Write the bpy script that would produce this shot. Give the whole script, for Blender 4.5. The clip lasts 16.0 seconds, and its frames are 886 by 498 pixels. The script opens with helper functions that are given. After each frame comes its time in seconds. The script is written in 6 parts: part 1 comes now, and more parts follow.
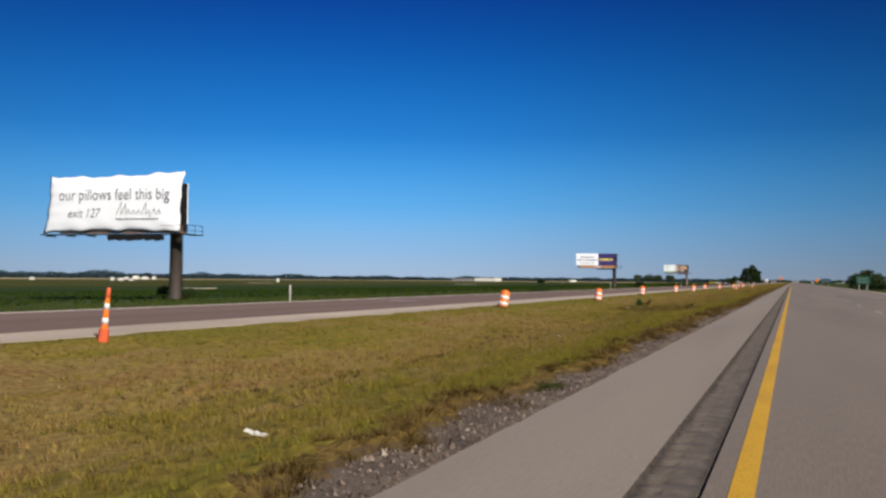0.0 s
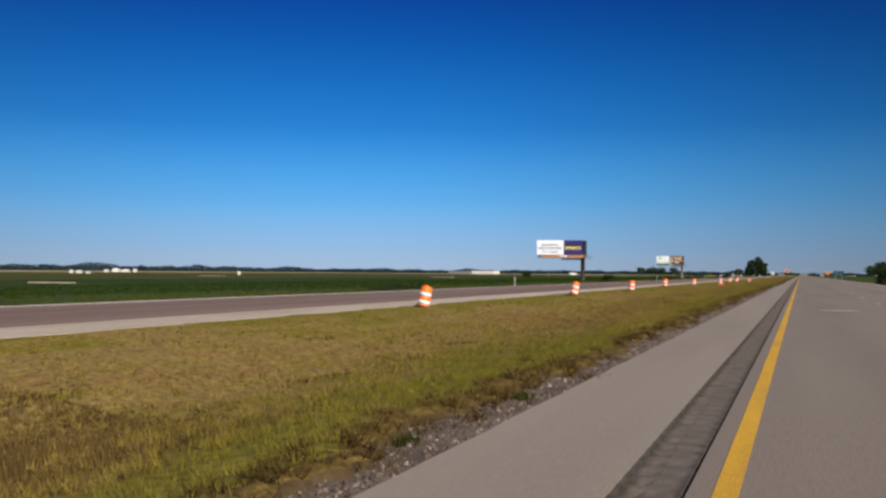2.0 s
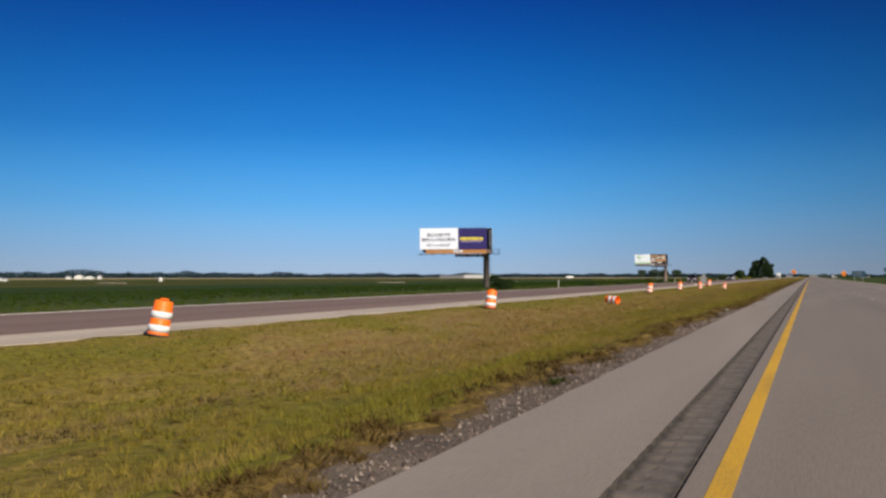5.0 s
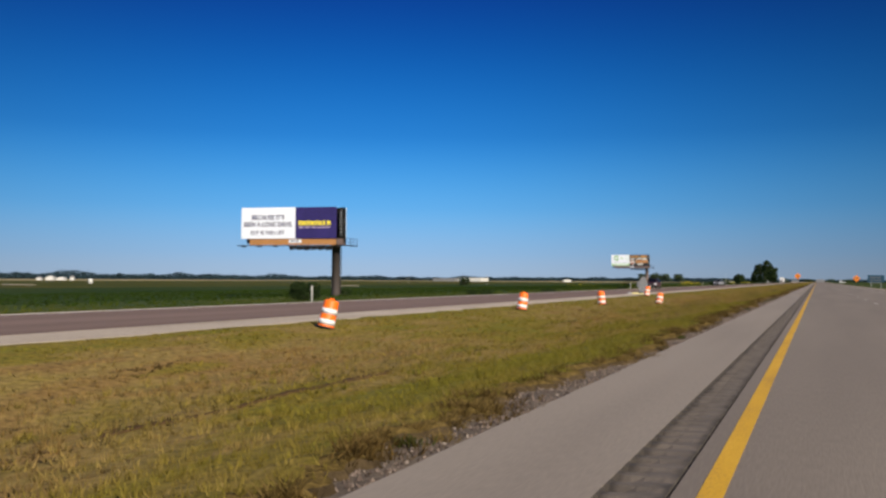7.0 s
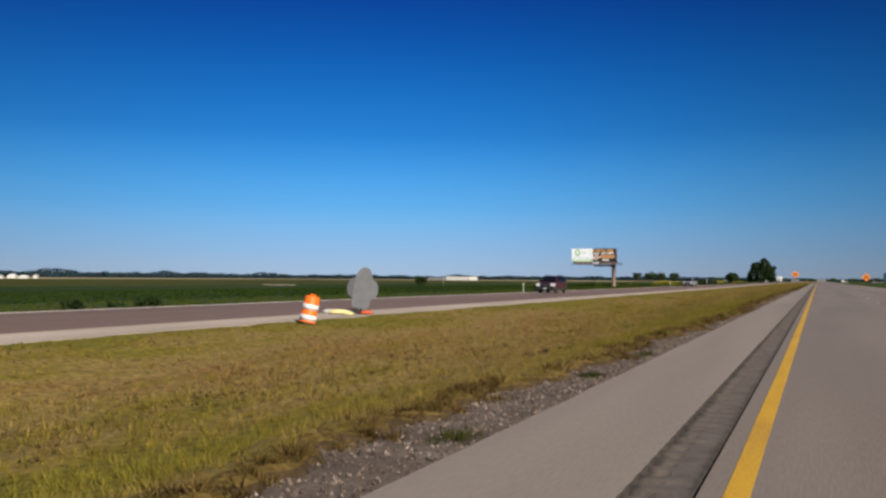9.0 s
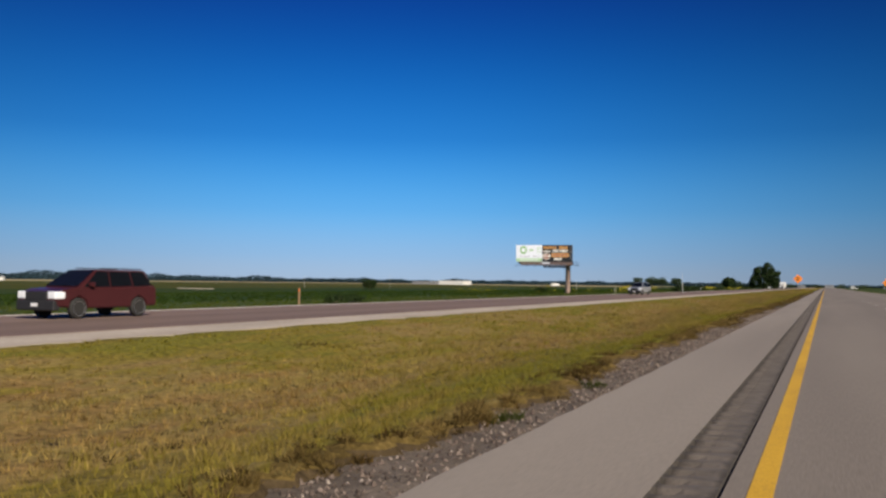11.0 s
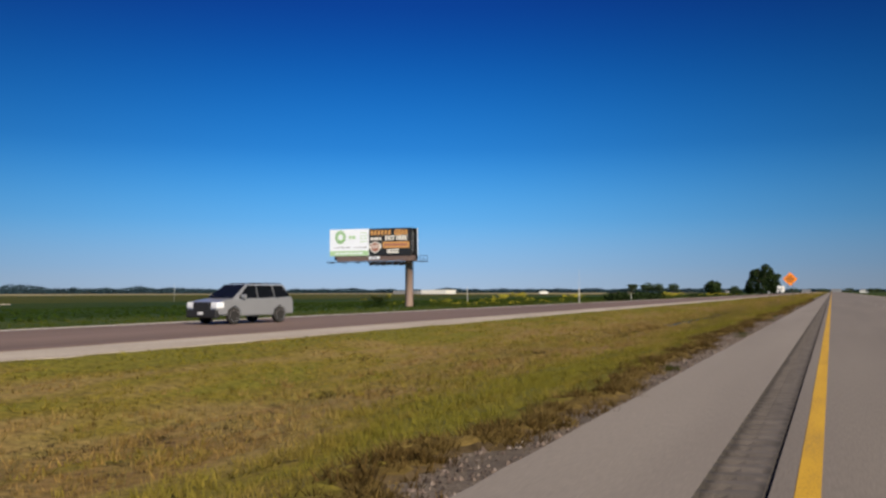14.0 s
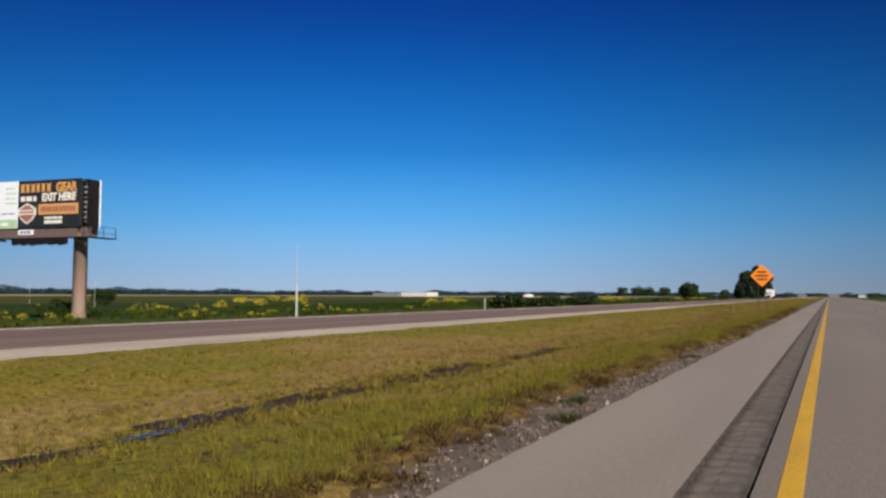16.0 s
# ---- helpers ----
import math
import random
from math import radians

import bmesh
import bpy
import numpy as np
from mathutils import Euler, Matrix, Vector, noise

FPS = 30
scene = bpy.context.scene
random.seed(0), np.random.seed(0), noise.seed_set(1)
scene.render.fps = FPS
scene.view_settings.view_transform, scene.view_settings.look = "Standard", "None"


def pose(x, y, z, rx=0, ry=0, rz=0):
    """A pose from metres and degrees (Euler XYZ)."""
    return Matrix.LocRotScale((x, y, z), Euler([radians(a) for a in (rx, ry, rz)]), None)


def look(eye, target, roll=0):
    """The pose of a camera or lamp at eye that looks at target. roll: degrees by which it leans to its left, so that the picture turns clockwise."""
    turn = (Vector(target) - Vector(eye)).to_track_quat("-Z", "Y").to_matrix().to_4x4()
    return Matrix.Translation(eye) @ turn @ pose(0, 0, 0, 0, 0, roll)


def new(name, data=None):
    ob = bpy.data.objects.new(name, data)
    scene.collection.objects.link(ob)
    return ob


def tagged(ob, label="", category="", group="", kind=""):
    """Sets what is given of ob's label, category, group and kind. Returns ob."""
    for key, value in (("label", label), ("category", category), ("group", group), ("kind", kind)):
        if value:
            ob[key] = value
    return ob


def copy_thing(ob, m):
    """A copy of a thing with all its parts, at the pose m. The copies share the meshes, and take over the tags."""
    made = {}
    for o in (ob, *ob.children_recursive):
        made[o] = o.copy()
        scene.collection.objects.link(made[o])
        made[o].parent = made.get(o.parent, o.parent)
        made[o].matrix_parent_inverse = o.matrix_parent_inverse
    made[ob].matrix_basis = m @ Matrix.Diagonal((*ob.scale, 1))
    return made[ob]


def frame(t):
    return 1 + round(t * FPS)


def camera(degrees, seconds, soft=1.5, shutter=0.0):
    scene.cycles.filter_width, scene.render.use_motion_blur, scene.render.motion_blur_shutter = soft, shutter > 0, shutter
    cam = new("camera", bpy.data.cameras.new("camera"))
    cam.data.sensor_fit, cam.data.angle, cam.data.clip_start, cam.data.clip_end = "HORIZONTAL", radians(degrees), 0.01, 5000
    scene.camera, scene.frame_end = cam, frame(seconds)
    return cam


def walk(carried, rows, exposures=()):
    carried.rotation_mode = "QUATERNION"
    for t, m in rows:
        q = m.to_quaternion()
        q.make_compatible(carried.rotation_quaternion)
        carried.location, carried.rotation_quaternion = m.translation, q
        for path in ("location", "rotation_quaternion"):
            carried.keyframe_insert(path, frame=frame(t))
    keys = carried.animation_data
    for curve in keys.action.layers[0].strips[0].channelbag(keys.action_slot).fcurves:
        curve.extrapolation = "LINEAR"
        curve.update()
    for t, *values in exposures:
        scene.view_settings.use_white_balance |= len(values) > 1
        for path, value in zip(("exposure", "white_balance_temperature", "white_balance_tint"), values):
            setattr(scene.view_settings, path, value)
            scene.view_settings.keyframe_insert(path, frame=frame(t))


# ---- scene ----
cam = camera(56.0, 16.0, soft=2.6)
PATH = [
    (0, (0.316, 0.000, 1.358), (-0.4565, 1.8440, 1.4313), 0.41),
    (0.5, (0.367, 13.951, 1.394), (-0.4095, 15.7930, 1.4604), 0.29),
    (1, (0.402, 28.457, 1.400), (-0.3738, 30.2990, 1.4625), 0.32),
    (1.5, (0.456, 43.386, 1.433), (-0.3254, 45.2260, 1.4907), 0.16),
    (2, (0.452, 57.791, 1.398), (-0.3360, 59.6280, 1.4539), 0.42),
    (2.5, (0.485, 72.351, 1.386), (-0.3138, 74.1830, 1.4517), -0.25),
    (3, (0.446, 86.798, 1.374), (-0.3491, 88.6320, 1.4384), -0.14),
    (3.5, (0.438, 101.329, 1.382), (-0.3583, 103.1630, 1.4490), 0.04),
    (6, (0.624, 173.570, 1.377), (-0.1884, 175.3970, 1.4429), -0.08),
    (6.5, (0.601, 188.292, 1.362), (-0.2130, 190.1180, 1.4349), 0.40),
    (7, (0.644, 203.966, 1.371), (-0.1738, 205.7890, 1.4446), 0.26),
    (7.5, (0.595, 218.650, 1.347), (-0.2209, 220.4740, 1.4231), 0.31),
    (8, (0.556, 233.511, 1.336), (-0.2643, 235.3330, 1.4118), 0.42),
    (8.5, (0.522, 248.526, 1.360), (-0.2971, 250.3490, 1.4314), 0.32),
    (9, (0.488, 263.602, 1.362), (-0.3315, 265.4250, 1.4329), 0.34),
    (11.5, (0.397, 339.502, 1.384), (-0.4409, 341.3160, 1.4690), 0.60),
    (12, (0.379, 355.165, 1.438), (-0.4659, 356.9760, 1.5303), 0.03),
    (12.5, (0.328, 370.878, 1.398), (-0.5197, 372.6870, 1.4885), 0.61),
    (13, (0.285, 386.424, 1.377), (-0.5625, 388.2330, 1.4734), 0.11),
    (13.5, (0.232, 401.463, 1.352), (-0.6194, 403.2710, 1.4531), -0.19),
    (14, (0.183, 415.819, 1.336), (-0.6605, 417.6300, 1.4394), -0.13),
    (14.5, (0.173, 430.851, 1.366), (-0.6652, 432.6640, 1.4707), 0.50),
    (15, (0.187, 446.443, 1.373), (-0.6561, 448.2540, 1.4796), 0.26),
    (15.5, (0.193, 462.321, 1.372), (-0.6445, 464.1340, 1.4759), 0.14),
    (16, (0.265, 478.279, 1.297), (-0.5737, 480.0910, 1.4064), 0.20),
]
walk(cam, [(t, look(eye, target, roll)) for t, eye, target, roll in PATH], exposures=[(0, 0.37), (16, 0.37)])

# ---- light ----
SKY = [(0.0, (0.272, 0.356, 0.476)), (0.03, (0.216, 0.352, 0.535)), (0.085, (0.074, 0.330, 0.650)), (0.17, (0.0, 0.15, 0.50)), (0.33, (0.0, 0.010, 0.17)), (1.0, (0.0, 0.02, 0.14))]
SUN_AZ, SUN_EL = radians(125), radians(34)      # clockwise from +y
world = bpy.data.worlds.new("sky")
scene.world = world
world.use_nodes = True
wn = world.node_tree
sky = wn.nodes.new("ShaderNodeTexSky")
sky.sky_type = "NISHITA"
sky.sun_disc = False
sky.sun_elevation, sky.sun_rotation = SUN_EL, SUN_AZ
sky.altitude, sky.air_density, sky.dust_density, sky.ozone_density = 300, 1.0, 0.3, 4.0
dim = wn.nodes.new("ShaderNodeVectorMath")
dim.operation = "SCALE"
dim.inputs["Scale"].default_value = 0.04
wn.links.new(sky.outputs[0], dim.inputs[0])
# deep clear-morning blue that pales towards the horizon and opposite the sun
wc, sep, clear = wn.nodes.new("ShaderNodeTexCoord"), wn.nodes.new("ShaderNodeSeparateXYZ"), wn.nodes.new("ShaderNodeValToRGB")
clear.color_ramp.interpolation = "B_SPLINE"
for _ in range(4):
    clear.color_ramp.elements.new(0.5)
for e, (p, c) in zip(clear.color_ramp.elements, SKY):
    e.position, e.color = p, (*c, 1)
wn.links.new(wc.outputs["Generated"], sep.inputs[0])
wn.links.new(sep.outputs["Z"], clear.inputs[0])
across = wn.nodes.new("ShaderNodeVectorMath")
across.operation = "DOT_PRODUCT"
across.inputs[1].default_value = (0.90, 0.43, 0.0)
wn.links.new(wc.outputs["Generated"], across.inputs[0])
lean, bow, spread_, side = (wn.nodes.new("ShaderNodeMath") for _ in range(4))
lean.operation = bow.operation = "MULTIPLY_ADD"
lean.inputs[1].default_value, lean.inputs[2].default_value = -0.40, 1.10
wn.links.new(across.outputs["Value"], lean.inputs[0])
spread_.operation, side.operation = "MULTIPLY", "DIVIDE"
wn.links.new(across.outputs["Value"], spread_.inputs[0])
wn.links.new(across.outputs["Value"], spread_.inputs[1])
bow.inputs[1].default_value, bow.inputs[2].default_value = 2.2, 1.0
wn.links.new(spread_.outputs[0], bow.inputs[0])
wn.links.new(lean.outputs[0], side.inputs[0])
wn.links.new(bow.outputs[0], side.inputs[1])
shaded = wn.nodes.new("ShaderNodeVectorMath")
shaded.operation = "SCALE"
wn.links.new(clear.outputs[0], shaded.inputs[0])
wn.links.new(side.outputs[0], shaded.inputs["Scale"])
blend = wn.nodes.new("ShaderNodeMix")
blend.data_type = "RGBA"
blend.inputs["Factor"].default_value = 0.95
wn.links.new(dim.outputs[0], blend.inputs["A"])
wn.links.new(shaded.outputs[0], blend.inputs["B"])
bg = wn.nodes["Background"]
bg.inputs["Strength"].default_value = 1.0
wn.links.new(blend.outputs["Result"], bg.inputs["Color"])
sun_data = bpy.data.lights.new("sun", "SUN")
sun_data.energy, sun_data.angle, sun_data.color = 5.0, radians(0.53), (1.0, 0.90, 0.75)
sun_dir = Vector((math.sin(SUN_AZ) * math.cos(SUN_EL), math.cos(SUN_AZ) * math.cos(SUN_EL), math.sin(SUN_EL)))
sun = new("sun", sun_data)
sun.matrix_world = look((0, 0, 200), tuple(Vector((0, 0, 200)) - sun_dir))


# ---- materials ----
def mat(name, stops, rough=0.85, scale=3.0, fine=40.0, bump=0.3, metal=0.0, stretch=(1, 1, 1), island=0.0, piece=0.0, dist=0.02, spec=0.4):
    """A procedural surface: broad and fine noise run through a colour ramp, with fine relief."""
    m = bpy.data.materials.new(name)
    m.use_nodes = True
    t = m.node_tree
    n, l = t.nodes, t.links
    b = n["Principled BSDF"]
    tc, mp = n.new("ShaderNodeTexCoord"), n.new("ShaderNodeMapping")
    mp.inputs["Scale"].default_value = stretch
    l.new(tc.outputs["Object"], mp.inputs["Vector"])
    broad, small = n.new("ShaderNodeTexNoise"), n.new("ShaderNodeTexNoise")
    broad.inputs["Scale"].default_value, broad.inputs["Detail"].default_value = scale, 4
    small.inputs["Scale"].default_value, small.inputs["Detail"].default_value = fine, 3
    l.new(mp.outputs[0], broad.inputs["Vector"])
    l.new(mp.outputs[0], small.inputs["Vector"])
    mix = n.new("ShaderNodeMath")
    mix.operation = "MULTIPLY_ADD"
    mix.inputs[1].default_value = 0.45
    half = n.new("ShaderNodeMath")
    half.operation = "MULTIPLY"
    half.inputs[1].default_value = 0.55
    l.new(broad.outputs["Fac"], half.inputs[0])
    l.new(small.outputs["Fac"], mix.inputs[0])
    l.new(half.outputs[0], mix.inputs[2])
    out = mix.outputs[0]
    if island or piece:
        src = n.new("ShaderNodeNewGeometry").outputs["Random Per Island"] if island else n.new("ShaderNodeObjectInfo").outputs["Random"]
        sub, add = n.new("ShaderNodeMath"), n.new("ShaderNodeMath")
        sub.operation, add.operation = "MULTIPLY_ADD", "ADD"
        sub.inputs[1].default_value, sub.inputs[2].default_value = island or piece, -0.5 * (island or piece)
        l.new(src, sub.inputs[0])
        l.new(out, add.inputs[0])
        l.new(sub.outputs[0], add.inputs[1])
        out = add.outputs[0]
    ramp = n.new("ShaderNodeValToRGB")
    while len(ramp.color_ramp.elements) < len(stops):
        ramp.color_ramp.elements.new(0.5)
    for e, (p, c) in zip(ramp.color_ramp.elements, stops):
        e.position, e.color = p, (*c, 1)
    l.new(out, ramp.inputs[0])
    l.new(ramp.outputs[0], b.inputs["Base Color"])
    b.inputs["Roughness"].default_value, b.inputs["Metallic"].default_value = rough, metal
    b.inputs["Specular IOR Level"].default_value = spec
    if bump:
        bp = n.new("ShaderNodeBump")
        bp.inputs["Strength"].default_value, bp.inputs["Distance"].default_value = bump, dist
        l.new(small.outputs["Fac"], bp.inputs["Height"])
        l.new(bp.outputs[0], b.inputs["Normal"])
    return m


def thin_leaf(share, *mats):
    """Thin blades and leaves let part of the light through."""
    for m in mats:
        n, l = m.node_tree.nodes, m.node_tree.links
        b, out = n["Principled BSDF"], n["Material Output"]
        through_, mix = n.new("ShaderNodeBsdfTranslucent"), n.new("ShaderNodeMixShader")
        l.new(b.inputs["Base Color"].links[0].from_socket, through_.inputs["Color"])
        mix.inputs[0].default_value = share
        l.new(b.outputs[0], mix.inputs[1])
        l.new(through_.outputs[0], mix.inputs[2])
        l.new(mix.outputs[0], out.inputs["Surface"])


def tint(c, a=0.12):
    """Two stops round a colour, for plain painted or moulded surfaces."""
    return [(0.3, tuple(v * (1 - a) for v in c)), (0.7, tuple(min(1, v * (1 + a)) for v in c))]


GREEN, OLIVE, STRAW, BROWN = (0.140, 0.125, 0.018), (0.164, 0.127, 0.022), (0.204, 0.149, 0.048), (0.194, 0.122, 0.042)


def turf(name, blades):
    """Mown grass: green by the road edges, olive to straw and rust down in the dry ditch, in uneven patches."""
    # ground painted darker than the blades, for dark gaps between tufts
    k = 1.34 if blades else 1.0
    stops = [(p, tuple(v * k for v in c)) for p, c in ((0.38, GREEN), (0.48, OLIVE), (0.58, STRAW), (0.68, BROWN), (0.76, OLIVE))]
    if blades:
        m = mat(name, stops, 0.8, 0.34, 1.6, 0, stretch=(1, 0.20, 0.05), island=0.10, spec=0.1)
    else:
        m = mat(name, stops, 0.95, 0.34, 1.6, 0.9, stretch=(1, 0.20, 0.05), dist=0.05, spec=0.1)
    n, l = m.node_tree.nodes, m.node_tree.links
    ramp = next(q for q in n if q.bl_idname == "ShaderNodeValToRGB")
    was = ramp.inputs[0].links[0].from_socket
    tc, sep_ = n.new("ShaderNodeTexCoord"), n.new("ShaderNodeSeparateXYZ")
    l.new(tc.outputs["Object"], sep_.inputs[0])
    far, size, dry, add = (n.new("ShaderNodeMath") for _ in range(4))
    far.operation, size.operation = "ADD", "ABSOLUTE"
    far.inputs[1].default_value = 9.7
    l.new(sep_.outputs["X"], far.inputs[0])
    l.new(far.outputs[0], size.inputs[0])
    band = n.new("ShaderNodeMapRange")
    band.interpolation_type = "SMOOTHSTEP"
    band.inputs["From Min"].default_value, band.inputs["From Max"].default_value = 1.0, 6.6
    band.inputs["To Min"].default_value, band.inputs["To Max"].default_value = 0.095, -0.075
    l.new(size.outputs[0], band.inputs["Value"])
    # hand-wide tufts and thin places, with clump shadows painted in as dark spots
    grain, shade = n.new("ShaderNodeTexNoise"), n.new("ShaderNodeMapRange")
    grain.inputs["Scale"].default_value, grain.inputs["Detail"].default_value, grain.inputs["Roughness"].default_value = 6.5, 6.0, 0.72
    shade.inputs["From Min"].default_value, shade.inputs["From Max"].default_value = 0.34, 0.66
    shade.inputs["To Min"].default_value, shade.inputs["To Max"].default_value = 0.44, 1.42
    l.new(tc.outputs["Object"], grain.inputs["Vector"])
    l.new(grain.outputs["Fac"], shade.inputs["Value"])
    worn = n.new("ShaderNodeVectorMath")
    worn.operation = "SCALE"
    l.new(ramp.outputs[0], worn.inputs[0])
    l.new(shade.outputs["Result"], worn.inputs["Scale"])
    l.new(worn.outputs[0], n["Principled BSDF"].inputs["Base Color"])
    wide, drift = n.new("ShaderNodeTexNoise"), n.new("ShaderNodeMath")
    wide.inputs["Scale"].default_value, wide.inputs["Detail"].default_value = 0.075, 2.0
    l.new(tc.outputs["Object"], wide.inputs["Vector"])
    drift.operation = "MULTIPLY_ADD"
    drift.inputs[1].default_value = 0.50
    l.new(wide.outputs["Fac"], drift.inputs[0])
    lift = n.new("ShaderNodeMath")
    lift.operation = "ADD"
    # greener further along the road
    along = n.new("ShaderNodeMapRange")
    along.inputs["From Min"].default_value, along.inputs["From Max"].default_value = 270.0, 480.0
    along.inputs["To Min"].default_value, along.inputs["To Max"].default_value = -0.438, -0.470
    l.new(sep_.outputs["Y"], along.inputs["Value"])
    l.new(along.outputs["Result"], lift.inputs[1])
    l.new(was, lift.inputs[0])
    l.new(lift.outputs[0], drift.inputs[2])
    # lusher growth round the damp drain
    away, near_, damp, moist = (n.new("ShaderNodeMath"), n.new("ShaderNodeMath"), n.new("ShaderNodeMapRange"), n.new("ShaderNodeMath"))
    away.operation, near_.operation, moist.operation = "ADD", "ABSOLUTE", "ADD"
    away.inputs[1].default_value = -50.0
    l.new(sep_.outputs["Y"], away.inputs[0])
    l.new(away.outputs[0], near_.inputs[0])
    damp.interpolation_type = "SMOOTHSTEP"
    damp.inputs["From Min"].default_value, damp.inputs["From Max"].default_value = 3.0, 14.0
    damp.inputs["To Min"].default_value, damp.inputs["To Max"].default_value = -0.10, 0.0
    l.new(near_.outputs[0], damp.inputs["Value"])
    # patches a stride across
    patch, mottle = n.new("ShaderNodeTexNoise"), n.new("ShaderNodeMath")
    squash = n.new("ShaderNodeMapping")
    squash.inputs["Scale"].default_value = (1.0, 0.45, 0.0)
    patch.inputs["Scale"].default_value, patch.inputs["Detail"].default_value = 0.95, 3.0
    l.new(tc.outputs["Object"], squash.inputs["Vector"])
    l.new(squash.outputs["Vector"], patch.inputs["Vector"])
    mottle.operation = "MULTIPLY_ADD"
    mottle.inputs[1].default_value = 0.34
    l.new(patch.outputs["Fac"], mottle.inputs[0])
    l.new(drift.outputs[0], mottle.inputs[2])
    l.new(mottle.outputs[0], moist.inputs[0])
    l.new(damp.outputs["Result"], moist.inputs[1])
    add.operation = "ADD"
    l.new(moist.outputs[0], add.inputs[0])
    l.new(band.outputs["Result"], add.inputs[1])
    l.new(add.outputs[0], ramp.inputs[0])
    return m


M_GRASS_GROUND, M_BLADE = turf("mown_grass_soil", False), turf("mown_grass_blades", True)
M_RUSTWEED = mat("rusty_weeds", [(0.3, (0.032, 0.022, 0.007)), (0.55, (0.092, 0.057, 0.016)), (0.8, (0.165, 0.107, 0.034))], 0.85, 1.2, 4, 0, island=0.35, spec=0.1)
M_CUTSTRAW = mat("pale_cut_straw", [(0.3, (0.096, 0.078, 0.027)), (0.7, (0.184, 0.148, 0.060))], 0.8, 0.5, 4, 0, island=0.3, spec=0.12)
M_THATCH = mat("dry_thatch", [(0.3, (0.050, 0.032, 0.014)), (0.7, (0.153, 0.108, 0.052))], 0.9, 0.8, 4, 0, island=0.3, spec=0.08)
M_TUFT = mat("ochre_tufts", [(0.3, (0.085, 0.057, 0.017)), (0.7, (0.240, 0.166, 0.055))], 0.85, 0.8, 4, 0, island=0.3, spec=0.08)
M_DARKWEED = mat("dead_brown_weeds", [(0.3, (0.027, 0.020, 0.007)), (0.7, (0.077, 0.052, 0.016))], 0.85, 0.8, 4, 0, island=0.25, spec=0.15)
M_LIPSOIL = mat("dark_turf_edge", [(0.35, (0.034, 0.024, 0.013)), (0.65, (0.085, 0.060, 0.032))], 0.95, 2.0, 14, 0.9, dist=0.03, spec=0.05)
M_LIPTOP = mat("dry_turf_mounds", [(0.33, (0.045, 0.031, 0.011)), (0.5, (0.098, 0.068, 0.021)), (0.66, (0.165, 0.114, 0.038))], 0.95, 2.2, 16, 1.0, dist=0.05, spec=0.05)
M_LUSH = mat("dark_green_tufts", [(0.3, (0.027, 0.036, 0.007)), (0.6, (0.054, 0.063, 0.012)), (0.8, (0.108, 0.086, 0.027))], 0.8, 1.0, 4, 0, island=0.3, spec=0.1)
M_DRY = mat("tall_dry_grass", [(0.3, (0.077, 0.047, 0.016)), (0.7, (0.171, 0.115, 0.036))], 0.85, 2, 5, 0, island=0.25, spec=0.2)
M_VERGE = mat("rough_verge_grass", [(0.3, (0.022, 0.040, 0.004)), (0.5, (0.042, 0.058, 0.006)), (0.72, (0.085, 0.078, 0.014))], 0.85, 0.15, 2.0, 0.5, stretch=(1, 0.4, 0.1), island=0.15, spec=0.12)
M_CROP = mat("bean_field", [(0.32, (0.011, 0.028, 0.003)), (0.5, (0.022, 0.040, 0.004)), (0.66, (0.052, 0.058, 0.009))], 0.9, 0.035, 0.9, 0.8, stretch=(1, 0.25, 0.1), dist=0.3, spec=0.08)
M_CROP_LEAF = mat("bean_leaves", [(0.3, (0.013, 0.028, 0.003)), (0.5, (0.021, 0.041, 0.004)), (0.7, (0.038, 0.054, 0.007))], 0.8, 0.03, 2, 0, island=0.12, spec=0.08)
M_OLIVEFIELD = mat("olive_field", [(0.32, (0.030, 0.044, 0.006)), (0.5, (0.052, 0.056, 0.010)), (0.66, (0.085, 0.072, 0.020))], 0.95, 0.012, 0.3, 0.5, stretch=(1, 0.3, 0.1), dist=0.3, spec=0.05)
M_STUBBLE = mat("ripe_field", [(0.3, (0.2, 0.17, 0.08)), (0.7, (0.34, 0.28, 0.14))], 0.95, 0.01, 0.5, 0.3)
M_ASPHALT = mat("grey_road", [(0.36, (0.138, 0.116, 0.096)), (0.5, (0.167, 0.141, 0.116)), (0.64, (0.193, 0.165, 0.135))], 0.88, 0.5, 55, 0.35, stretch=(1, 0.08, 1), dist=0.006)
M_SHOULDER = mat("pale_shoulder", [(0.36, (0.186, 0.158, 0.132)), (0.5, (0.215, 0.184, 0.153)), (0.64, (0.241, 0.207, 0.172))], 0.9, 0.7, 60, 0.35, stretch=(1, 0.08, 1), dist=0.006)
M_RUMBLE = mat("milled_asphalt", [(0.35, (0.066, 0.055, 0.046)), (0.6, (0.122, 0.102, 0.085))], 0.95, 4, 50, 0.6, dist=0.01)
M_FARROAD = mat("reddish_brown_road", [(0.36, (0.104, 0.070, 0.054)), (0.5, (0.150, 0.100, 0.078)), (0.66, (0.195, 0.132, 0.105))], 0.9, 0.55, 20, 0.3, stretch=(1, 0.035, 1), dist=0.006)
M_GRAVELBED = mat("crushed_stone_bed", [(0.34, (0.050, 0.037, 0.027)), (0.5, (0.100, 0.078, 0.058)), (0.66, (0.170, 0.135, 0.102))], 0.95, 1.2, 30, 0.9, dist=0.03)
M_STONE = mat("crushed_stone", [(0.20, (0.042, 0.030, 0.024)), (0.48, (0.108, 0.078, 0.062)), (0.76, (0.178, 0.136, 0.112)), (0.90, (0.27, 0.225, 0.19))], 0.9, 3, 30, 0.3, island=0.75)
